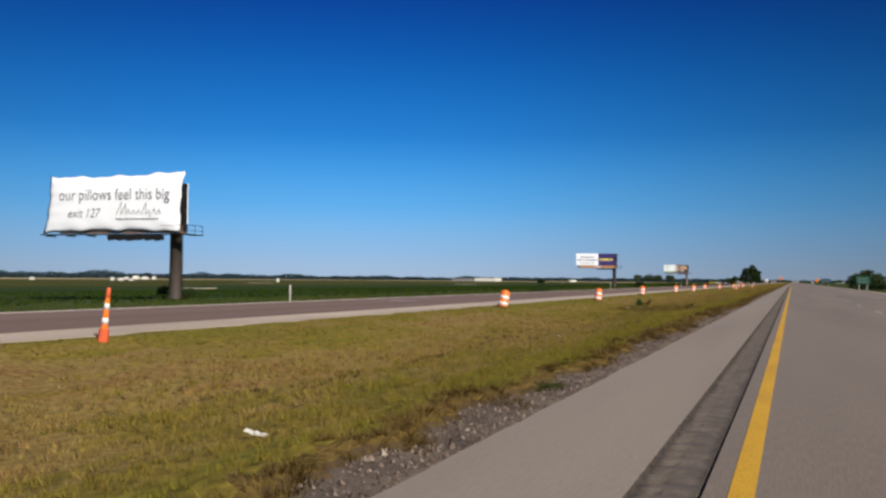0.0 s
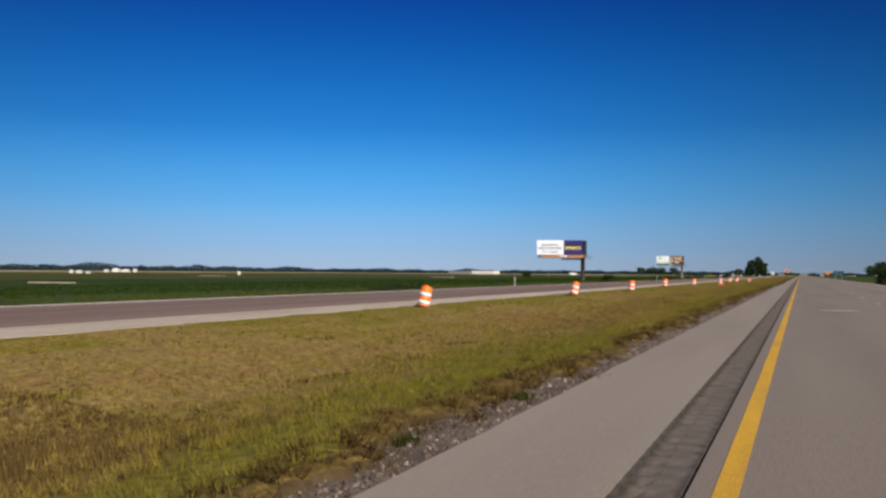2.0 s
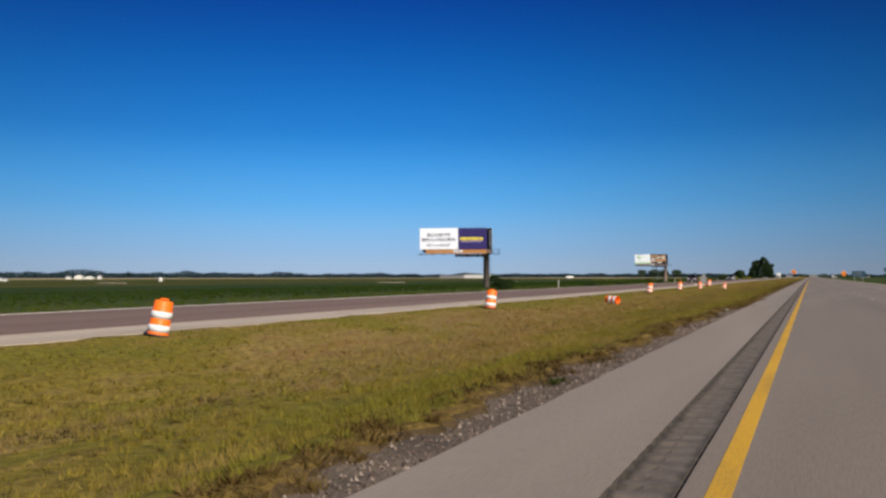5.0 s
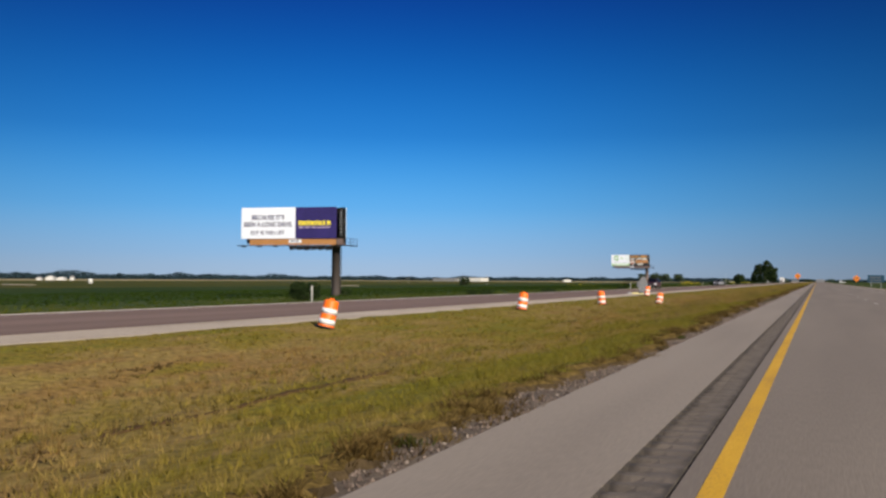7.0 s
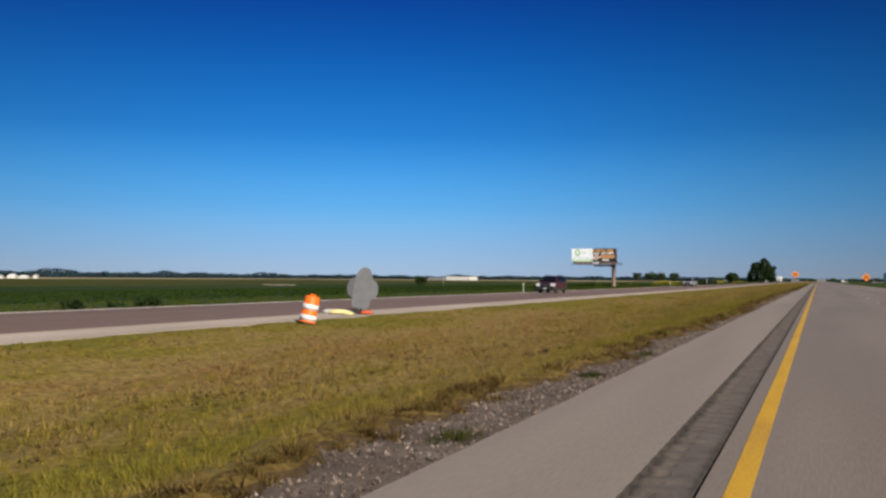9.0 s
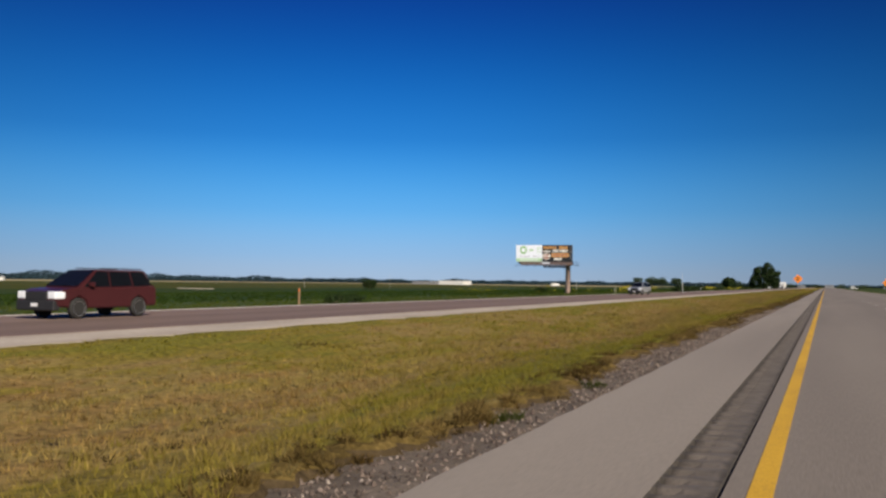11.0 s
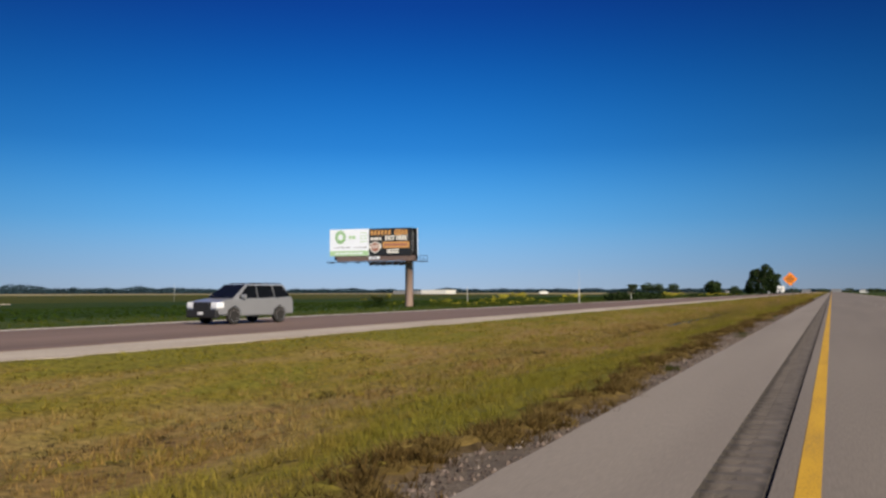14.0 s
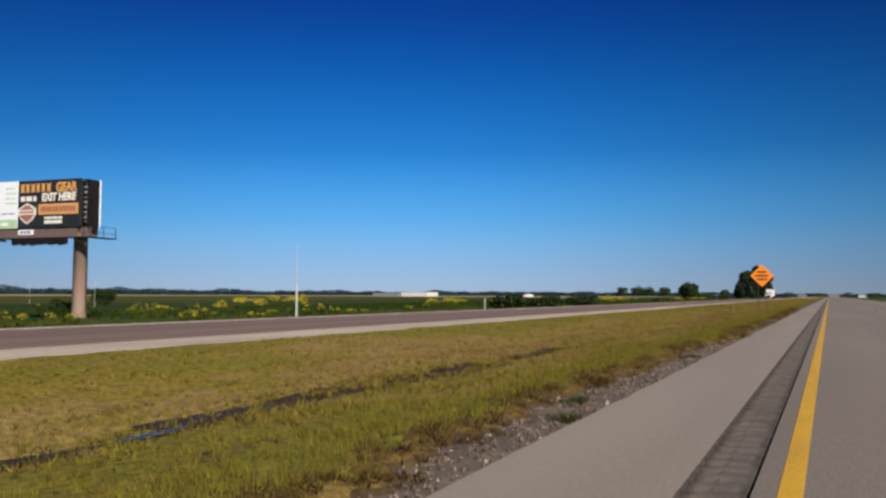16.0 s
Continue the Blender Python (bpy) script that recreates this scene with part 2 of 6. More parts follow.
M_PALE_GRAVEL = mat("pale_shoulder_gravel", [(0.34, (0.28, 0.235, 0.185)), (0.52, (0.375, 0.32, 0.258)), (0.68, (0.47, 0.405, 0.33))], 0.95, 0.5, 14, 0.7, stretch=(1, 0.3, 1), dist=0.02)
M_YELLOW = mat("worn_yellow_line", [(0.34, (0.34, 0.20, 0.03)), (0.5, (0.50, 0.285, 0.016)), (0.7, (0.57, 0.335, 0.026))], 0.75, 2, 60, 0.3, stretch=(1, 0.2, 1), dist=0.004)
M_WHITELINE = mat("worn_white_line", [(0.36, (0.42, 0.40, 0.38)), (0.5, (0.62, 0.61, 0.59)), (0.7, (0.76, 0.75, 0.73))], 0.75, 3, 50, 0.3, dist=0.004)
M_FAINT = mat("nearly_worn_white_paint", [(0.4, (0.20, 0.19, 0.175)), (0.5, (0.34, 0.33, 0.31)), (0.62, (0.5, 0.49, 0.47))], 0.8, 3, 40, 0.3, dist=0.004)
M_ORANGE = mat("orange_plastic", tint((0.92, 0.17, 0.012), 0.08), 0.45, 4, 30, 0.05)
M_CONEBASE = mat("faded_red_plastic", tint((0.55, 0.10, 0.035), 0.15), 0.6, 4, 30, 0.1)
M_BAND = mat("white_reflective_band", tint((0.70, 0.70, 0.71), 0.08), 0.4, 6, 60, 0.05)
M_RUBBER = mat("black_rubber", tint((0.022, 0.021, 0.02), 0.3), 0.8, 8, 40, 0.3)
M_VINYL = mat("white_vinyl", tint((0.82, 0.86, 0.93), 0.03), 0.55, 0.7, 3, 0.12, dist=0.05)
M_INK = mat("grey_ink", tint((0.20, 0.205, 0.23), 0.1), 0.6, 4, 20, 0)
M_NAVY = mat("dark_blue_ink", tint((0.06, 0.06, 0.13), 0.1), 0.6, 4, 20, 0)
M_PURPLE = mat("purple_vinyl", [(0.35, (0.024, 0.018, 0.100)), (0.65, (0.040, 0.028, 0.150))], 0.5, 0.25, 3, 0.08, dist=0.04)
M_LEMON = mat("lemon_ink", tint((0.86, 0.72, 0.05), 0.05), 0.5, 4, 20, 0)
M_LILAC = mat("lilac_ink", tint((0.55, 0.45, 0.62), 0.1), 0.5, 4, 20, 0)
M_BLACKV = mat("charcoal_vinyl", [(0.35, (0.012, 0.014, 0.016)), (0.65, (0.028, 0.03, 0.033))], 0.45, 0.6, 4, 0.08, dist=0.04)
M_AMBER = mat("amber_ink", tint((0.66, 0.34, 0.11), 0.12), 0.55, 1.5, 20, 0)
M_CREAM = mat("cream_ink", tint((0.78, 0.76, 0.70), 0.06), 0.55, 2, 20, 0)
M_LEAFGREEN = mat("green_ink", tint((0.20, 0.42, 0.15), 0.1), 0.55, 2, 20, 0)
M_PALEGREEN = mat("pale_green_ink", tint((0.42, 0.62, 0.36), 0.08), 0.55, 2, 20, 0)
M_RUST = mat("rust_ink", tint((0.33, 0.14, 0.10), 0.15), 0.55, 2, 20, 0)
M_APRON = mat("ochre_apron", [(0.35, (0.36, 0.17, 0.055)), (0.65, (0.46, 0.22, 0.075))], 0.7, 1.5, 30, 0.1)
M_APRON_BROWN = mat("brown_apron", [(0.35, (0.12, 0.085, 0.075)), (0.65, (0.17, 0.12, 0.105))], 0.7, 1.5, 30, 0.1)
M_STEEL = mat("dark_steel", [(0.35, (0.006, 0.006, 0.007)), (0.65, (0.017, 0.016, 0.016))], 0.7, 2, 30, 0.15, metal=0.1, spec=0.2)
M_BUSH = mat("dark_bush_leaves", [(0.3, (0.010, 0.020, 0.006)), (0.5, (0.019, 0.034, 0.009)), (0.72, (0.036, 0.055, 0.015))], 0.8, 0.6, 3, 0, island=0.2, spec=0.12)
M_POLE_DARK = mat("brown_steel_pole", [(0.35, (0.042, 0.035, 0.032)), (0.65, (0.075, 0.060, 0.054))], 0.5, 0.8, 20, 0.15, stretch=(1, 1, 0.2))
M_POLE_TAN = mat("tan_steel_pole", [(0.35, (0.22, 0.155, 0.125)), (0.65, (0.31, 0.22, 0.18))], 0.55, 0.8, 20, 0.15, stretch=(1, 1, 0.2))
M_GALV = mat("galvanised_sheet", [(0.35, (0.34, 0.345, 0.35)), (0.65, (0.44, 0.445, 0.45))], 0.5, 3, 25, 0.1, metal=0.35)
M_BARK = mat("bark", [(0.35, (0.07, 0.05, 0.035)), (0.65, (0.14, 0.105, 0.075))], 0.95, 3, 20, 0.8, stretch=(1, 1, 0.3))
M_LEAF = mat("tree_leaves", [(0.3, (0.014, 0.028, 0.012)), (0.5, (0.028, 0.05, 0.018)), (0.72, (0.06, 0.085, 0.03))], 0.75, 0.4, 3, 0, island=0.3, spec=0.25)
M_SHRUB = mat("shrub_leaves", [(0.3, (0.03, 0.055, 0.012)), (0.5, (0.055, 0.095, 0.02)), (0.72, (0.10, 0.14, 0.04))], 0.75, 0.6, 3, 0, island=0.3, spec=0.25)
# blue haze of distance painted into the leaf colour
M_FARWOOD = mat("hazy_distant_foliage", [(0.3, (0.018, 0.034, 0.044)), (0.7, (0.030, 0.052, 0.064))], 0.95, 0.01, 0.2, 0, island=0.15, spec=0.0)
M_FLOWER = mat("yellow_blossom", [(0.3, (0.22, 0.19, 0.008)), (0.7, (0.42, 0.36, 0.014))], 0.7, 3, 9, 0, island=0.3)
M_POST = mat("pale_post", [(0.35, (0.42, 0.42, 0.39)), (0.65, (0.55, 0.54, 0.50))], 0.8, 3, 30, 0.2)
M_POST_WOOD = mat("wooden_post", [(0.35, (0.3, 0.17, 0.09)), (0.65, (0.42, 0.26, 0.15))], 0.85, 3, 30, 0.4, stretch=(1, 1, 0.15))
M_WALL_WHITE = mat("white_siding", tint((0.60, 0.60, 0.58), 0.08), 0.7, 0.3, 3, 0.1)
M_WALL_GREY = mat("grey_siding", tint((0.20, 0.205, 0.215), 0.12), 0.7, 0.3, 3, 0.1)
M_ROOF = mat("grey_roof", tint((0.25, 0.25, 0.26), 0.15), 0.7, 0.4, 4, 0.2)
M_WATER = mat("muddy_water", [(0.3, (0.010, 0.010, 0.010)), (0.7, (0.022, 0.020, 0.017))], 0.16, 0.5, 4, 0.8, spec=0.4, dist=0.03)
M_DRYSOIL = mat("reddish_dry_soil", [(0.35, (0.055, 0.032, 0.014)), (0.65, (0.12, 0.072, 0.030))], 0.95, 1.2, 9, 0.8, dist=0.04, spec=0.1)
M_MUD = mat("wet_brown_soil", [(0.35, (0.014, 0.010, 0.005)), (0.58, (0.034, 0.023, 0.011)), (0.75, (0.09, 0.058, 0.026))], 0.75, 1.2, 9, 0.8, dist=0.04, spec=0.3)
M_FABRIC = mat("black_silt_fabric", tint((0.004, 0.004, 0.004), 0.3), 0.95, 6, 50, 0.3, spec=0.0)
M_GLASS = mat("tinted_glass", tint((0.012, 0.014, 0.017), 0.1), 0.06, 2, 9, 0, spec=0.6)
M_SILVER = mat("silver_paint", tint((0.42, 0.43, 0.45), 0.05), 0.28, 2, 40, 0.02, metal=0.6)
M_MAROON = mat("dark_red_paint", tint((0.07, 0.018, 0.02), 0.1), 0.28, 2, 40, 0.02, metal=0.3)
M_LAMP = mat("clear_lens", tint((0.75, 0.77, 0.8), 0.05), 0.15, 3, 20, 0)
M_TRIM = mat("black_trim", tint((0.02, 0.02, 0.022), 0.2), 0.6, 5, 40, 0.1)
M_RIM = mat("alloy_rim", tint((0.5, 0.5, 0.52), 0.08), 0.3, 5, 40, 0, metal=0.8)
M_SIGN_ORANGE = mat("orange_sign_sheeting", tint((0.95, 0.28, 0.02), 0.06), 0.5, 3, 20, 0.03)
M_SIGN_GREEN = mat("green_sign_sheeting", tint((0.008, 0.085, 0.05), 0.1), 0.5, 3, 20, 0.03)
M_SIGN_BACK = mat("dull_sign_back", [(0.35, (0.115, 0.12, 0.13)), (0.65, (0.17, 0.175, 0.188))], 0.6, 3, 25, 0.1, metal=0.2)
M_SAND = mat("yellow_sandbag", tint((0.72, 0.64, 0.30), 0.12), 0.8, 3, 20, 0.3)
M_PAPER = mat("white_litter", tint((0.48, 0.48, 0.46), 0.2), 0.8, 6, 40, 0.2)

thin_leaf(0.32, M_BLADE, M_CUTSTRAW, M_RUSTWEED, M_TUFT, M_THATCH, M_DARKWEED, M_LUSH, M_DRY)


def darken_edges(m, middle, inner, outer, depth):
    """Darker colour along both sides of a strip round x = middle, in ragged teeth."""
    n, l = m.node_tree.nodes, m.node_tree.links
    ramp = next(q for q in n if q.bl_idname == "ShaderNodeValToRGB")
    tc, sep_, rag_ = n.new("ShaderNodeTexCoord"), n.new("ShaderNodeSeparateXYZ"), n.new("ShaderNodeTexNoise")
    rag_.inputs["Scale"].default_value = 6.0
    l.new(tc.outputs["Object"], sep_.inputs[0])
    l.new(tc.outputs["Object"], rag_.inputs["Vector"])
    off, size, wob = (n.new("ShaderNodeMath") for _ in range(3))
    off.operation, size.operation, wob.operation = "ADD", "ABSOLUTE", "MULTIPLY_ADD"
    off.inputs[1].default_value = -middle
    l.new(sep_.outputs["X"], off.inputs[0])
    l.new(off.outputs[0], size.inputs[0])
    wob.inputs[1].default_value = 0.14
    l.new(rag_.outputs["Fac"], wob.inputs[0])
    l.new(size.outputs[0], wob.inputs[2])
    band, worn = n.new("ShaderNodeMapRange"), n.new("ShaderNodeVectorMath")
    band.inputs["From Min"].default_value, band.inputs["From Max"].default_value = inner + 0.07, outer + 0.07
    band.inputs["To Min"].default_value, band.inputs["To Max"].default_value = 1.0, depth
    l.new(wob.outputs[0], band.inputs["Value"])
    worn.operation = "SCALE"
    l.new(ramp.outputs[0], worn.inputs[0])
    l.new(band.outputs["Result"], worn.inputs["Scale"])
    l.new(worn.outputs[0], n["Principled BSDF"].inputs["Base Color"])


darken_edges(M_RUMBLE, -0.450, 0.13, 0.19, 0.40)


# ---- mesh helpers ----
def part(name, bm, material, parent=None, label="", smooth=False):
    """Links a bmesh as one mesh object, under a thing or a part if one is given."""
    me = bpy.data.meshes.new(name)
    bm.normal_update()
    bm.to_mesh(me)
    bm.free()
    me.materials.append(material)
    if smooth:
        me.polygons.foreach_set("use_smooth", [True] * len(me.polygons))
    ob = new(name, me)
    if parent is not None:
        ob.parent = parent
    if label:
        ob["label"] = label
    return ob


def thing(name, m, label, category, group="", kind=""):
    ob = new(name)
    ob.matrix_basis = m
    return tagged(ob, label, category, group, kind)


def raw(name, verts, faces, material, parent=None):
    """A mesh from arrays of vertices and equal-sided faces."""
    v, f = np.asarray(verts, np.float32), np.asarray(faces, np.int32)
    me = bpy.data.meshes.new(name)
    me.vertices.add(len(v))
    me.vertices.foreach_set("co", v.ravel())
    me.loops.add(f.size)
    me.loops.foreach_set("vertex_index", f.ravel())
    me.polygons.add(len(f))
    me.polygons.foreach_set("loop_start", np.arange(0, f.size, f.shape[1], dtype=np.int32))
    me.polygons.foreach_set("loop_total", np.full(len(f), f.shape[1], np.int32))
    me.update(calc_edges=True)
    me.validate()
    me.polygons.foreach_set("use_smooth", [False] * len(me.polygons))
    me.materials.append(material)
    ob = new(name, me)
    if parent is not None:
        ob.parent = parent
    return ob


def box(bm, x0, x1, y0, y1, z0, z1, bevel=0.0):
    r = bmesh.ops.create_cube(bm, size=1, matrix=Matrix.LocRotScale(((x0 + x1) / 2, (y0 + y1) / 2, (z0 + z1) / 2), None, (x1 - x0, y1 - y0, z1 - z0)))
    if bevel:
        edges = list({e for v in r["verts"] for e in v.link_edges})
        bmesh.ops.bevel(bm, geom=edges, offset=bevel, segments=2, affect="EDGES", profile=0.5)
    return bm


def boxed(*a, bevel=0.0):
    return box(bmesh.new(), *a, bevel=bevel)


def rod(bm, a, b, r0, r1=None, sides=10):
    a, b = Vector(a), Vector(b)
    d = b - a
    m = Matrix.Translation((a + b) / 2) @ d.to_track_quat("Z", "Y").to_matrix().to_4x4()
    bmesh.ops.create_cone(bm, cap_ends=True, segments=sides, radius1=r0, radius2=r0 if r1 is None else r1, depth=d.length, matrix=m)
    return bm


def lathe(profile, sides=28, bm=None, caps=True):
    """A solid of revolution round z from (radius, height) pairs."""
    bm = bm or bmesh.new()
    rings = []
    for r, z in profile:
        rings.append([bm.verts.new((r * math.cos(2 * math.pi * k / sides), r * math.sin(2 * math.pi * k / sides), z)) for k in range(sides)])
    for a, b in zip(rings, rings[1:]):
        for k in range(sides):
            bm.faces.new((a[k], a[(k + 1) % sides], b[(k + 1) % sides], b[k]))
    if caps and profile[0][0] > 0:
        bm.faces.new(list(reversed(rings[0])))
    if caps and profile[-1][0] > 0:
        bm.faces.new(rings[-1])
    return bm


def prism(points, y0, y1, bm=None):
    """A plate whose outline lies in x, z, from y0 to y1."""
    bm = bm or bmesh.new()
    a, b = [bm.verts.new((x, y0, z)) for x, z in points], [bm.verts.new((x, y1, z)) for x, z in points]
    bm.faces.new(a)
    bm.faces.new(list(reversed(b)))
    for k in range(len(points)):
        j = (k + 1) % len(points)
        bm.faces.new((a[j], a[k], b[k], b[j]))
    bmesh.ops.recalc_face_normals(bm, faces=bm.faces)
    return bm


def words(text, x, z, height, y, material, parent, width=None, shear=0.0, name="lettering", bold=0.0):
    """Lettering that faces -y, centred at x, its baseline at z."""
    cu = bpy.data.curves.new(name, "FONT")
    cu.body, cu.align_x, cu.size, cu.extrude, cu.shear, cu.offset = text, "CENTER", height * 1.42, 0.006, shear, bold
    tmp = bpy.data.objects.new(name, cu)
    scene.collection.objects.link(tmp)
    me = bpy.data.meshes.new_from_object(tmp.evaluated_get(bpy.context.evaluated_depsgraph_get()))
    bpy.data.objects.remove(tmp)
    bpy.data.curves.remove(cu)
    co = np.array([v.co for v in me.vertices])
    span = co[:, 0].max() - co[:, 0].min()
    k = width / span if width else 1.0
    polys = [tuple(p.vertices) for p in me.polygons]
    gaps, reach = [], -1e9
    for lo, hi in sorted((min(co[v, 0] for v in p), max(co[v, 0] for v in p)) for p in polys):
        if reach > -1e8 and lo - reach > 0.2 * height:
            gaps.append((lo + reach) / 2)
        reach = max(reach, hi)
    word = np.searchsorted(gaps, co[:, 0])
    place = pose(x, y, z, 90) @ Matrix.Diagonal((k, 1, 1, 1))
    for w in range(len(gaps) + 1):
        keep = np.flatnonzero(word == w)
        back = {int(v): n for n, v in enumerate(keep)}
        one = bpy.data.meshes.new(name)
        one.from_pydata([tuple(co[v]) for v in keep], [], [[back[v] for v in p] for p in polys if p[0] in back])
        one.transform(place)
        one.materials.append(material)
        new(name, one).parent = parent
    bpy.data.meshes.remove(me)


# ---- the ground ----
DITCH = ([-400, -220, -140, -90, -60, -36, -31, -28.35, -28.0, -15.55, -15.45, -14.9, -14, -12.5, -10.7, -8.6, -6.2, -4.4, -3.05, -2.25, -2.1, 11.4, 11.8, 14, 18, 24, 60, 400],
         [-1.6, -2.1, -1.9, -1.3, -0.9, -0.62, -0.42, -0.16, -0.24, -0.24, -0.072, -0.085, -0.16, -0.30, -0.47, -0.64, -0.50, -0.24, -0.07, -0.065, -0.22, -0.22, -0.08, -0.5, -0.7, -0.5, -0.5, -0.5])


def ground_z(x, y):
    x, y = np.asarray(x, float), np.asarray(y, float)
    z = np.interp(x, *DITCH)
    green = np.clip((-x - 3.0) / 1.5, 0, 1) * np.clip((x + 14.9) / 1.5, 0, 1)
    z = z + green * (0.035 * np.sin(0.9 * x + 0.35 * y) + 0.03 * np.sin(0.23 * y + 1.3 * x) + 0.02 * np.sin(1.7 * y - 0.8 * x))
    pool = np.exp(-((x + 8.6) / 0.9) ** 2) * np.clip((y - 462) / 5, 0, 1) * np.clip((502 - y) / 5, 0, 1)
    drain = np.exp(-((x + 8.3) / 2.6) ** 2 - ((y - 60.5) / 6.0) ** 2)
    return z - 0.11 * pool - 0.15 * drain


xs = np.unique(np.concatenate([[-4500, -3000, -2000, -1200, -800], np.array(DITCH[0], float), np.arange(-14.5, -3, 0.5), [-300, -240, -200, -120, -90], [800, 2000, 4500]]))
ys = np.unique(np.concatenate([[-4500, -1500, -500, -200, -80], np.arange(-40, 660, 2.0), np.arange(660, 1200, 20), [1500, 2000, 2600, 3300, 4500]]))
gx, gy = np.meshgrid(xs, ys, indexing="ij")
gz = ground_z(gx, gy)
idx = np.arange(gx.size).reshape(gx.shape)
gf = np.stack([idx[:-1, :-1], idx[1:, :-1], idx[1:, 1:], idx[:-1, 1:]], -1).reshape(-1, 4)
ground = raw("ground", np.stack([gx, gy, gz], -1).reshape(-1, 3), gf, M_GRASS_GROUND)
tagged(ground, "mown grass median and green farm fields on a flat plain", "ground", kind="structure")
for m in (M_VERGE, M_CROP, M_STUBBLE, M_OLIVEFIELD):
    ground.data.materials.append(m)
slot = np.zeros((len(xs) - 1, len(ys) - 1), np.int32)
mx, my = (xs[:-1] + xs[1:]) / 2, (ys[:-1] + ys[1:]) / 2
slot[mx < -28.3, :] = 1
slot[mx < -60, :] = 2
slot[mx < -230, :] = 4
slot[mx < -800, :] = 3
slot[mx > 11, :] = 1
slot[mx > 60, :] = 2
slot[np.ix_(mx < -300, my > 1400)] = 3
ground.data.polygons.foreach_set("material_index", slot.ravel())
ground.data.polygons.foreach_set("use_smooth", [True] * len(ground.data.polygons))


def grass_edge(y):
    """Where the grass gives way to crushed stone; weeds close in on the shoulder here and there."""
    creep = sum(w * np.exp(-((y - c) / r) ** 2) for c, r, w in ((9, 9, 0.02), (28, 6, 0.05), (36, 4, -0.06), (54, 11, 0.35), (76, 6, 0.15), (105, 9, -0.15), (194, 12, 0.55), (222, 12, 0.35), (252.4, 2.6, 0.3), (263, 5, -0.15), (272, 7, -0.2), (300, 9, 0.3), (347, 8, -0.25), (365, 5, -0.25), (378, 6, -0.1), (405, 4, 0.5), (416.5, 4, 0.42), (428, 7, 0.3), (440, 5, -0.1), (451, 5, -0.18), (474, 5, 0.4), (508, 7, 0.35), (492, 5, -0.12), (530, 12, 0.35)))
    return -2.79 + 0.12 * np.sin(0.55 * y) + 0.10 * np.sin(1.9 * y + 1) + 0.07 * np.sin(5.1 * y) + 0.065 * np.sin(15.3 * y + 2 * np.sin(0.9 * y)) + 0.03 * np.sin(29 * y + 1) + creep


def withered(y):
    """How much of the turf's rim has died back to brown, along the road."""
    return 0.3 + 0.7 * np.exp(-((y - 414) / 26) ** 2) + 0.35 * np.exp(-((y - 368) / 14) ** 2) + 0.25 * np.exp(-((y - 45) / 20) ** 2) - 0.2 * np.exp(-((y - 205) / 22) ** 2)


def lip_z(x, y):
    """The turf stands a hand's height over the crushed stone, with a lumpy rim."""
    lump = 0.95 + 0.3 * np.sin(4.3 * y + np.sin(1.7 * y)) + 0.55 * np.sin(17.0 * y + 2.5 * np.sin(2.1 * y) + 4 * x)
    rim = np.interp(grass_edge(y) - x, [-0.03, 0.02, 0.15, 0.45, 1.1], [-0.07, 0.0, 0.05, 0.025, -0.25])
    return np.maximum(ground_z(x, y), np.where(rim > 0, rim * lump, rim))


def strip(name, x0, x1, y0, y1, z0, z1, material, label, category, edge=0.0, step=4.0, seed=0, side=None):
    """A long slab along the road; edge: how far its left side wanders."""
    rng = np.random.default_rng(seed)
    yy = np.arange(y0, y1 + step, step)
    n = len(yy)
    left = side(yy) if side else x0 + edge * (rng.random(n) - 0.5) * 2
    v = np.concatenate([np.stack([left, yy, np.full(n, z1)], -1), np.stack([np.full(n, x1), yy, np.full(n, z1)], -1),
                        np.stack([left, yy, np.full(n, z0)], -1), np.stack([np.full(n, x1), yy, np.full(n, z0)], -1)])
    k = np.arange(n - 1)
    f = np.concatenate([np.stack([k, n + k, n + k + 1, k + 1], -1), np.stack([2 * n + k, k, k + 1, 2 * n + k + 1], -1), np.stack([n + k, 3 * n + k, 3 * n + k + 1, n + k + 1], -1)])
    return tagged(raw(name, v, f, material), label, category, kind="structure")


Y0, Y1 = -120, 2600
strip("road", -0.223, 10.75, Y0, Y1, -0.3, 0.0, M_ASPHALT, "grey two-lane highway pavement with worn wheel tracks", "road", step=20)
strip("shoulder", -2.11, -0.677, Y0, Y1, -0.3, 0.0, M_SHOULDER, "pale grey paved shoulder beside the highway", "road shoulder", edge=0.014, step=0.6)
strip("opposite_road", -27.72, -17.75, Y0, Y1, -0.3, -0.05, M_FARROAD, "reddish brown pavement of the opposite carriageway", "road", step=20)
strip("opposite_shoulder", -15.15, -17.75, Y0, Y1, -0.3, -0.06, M_PALE_GRAVEL, "pale tan gravel shoulder of the opposite carriageway", "road shoulder", edge=0.22, step=1.0, seed=3)
strip("opposite_outer_edge", -28.12, -27.7, Y0, Y1, -0.3, -0.045, M_PALE_GRAVEL, "pale gravel edge of the opposite carriageway", "road shoulder", edge=0.10, step=2.0, seed=9)
strip("gravel_edge", -3.2, -2.1, Y0, 900, -0.3, -0.048, M_GRAVELBED, "strip of crushed stone between shoulder and grass", "gravel", step=0.4, side=lambda v: grass_edge(v) - 0.08)

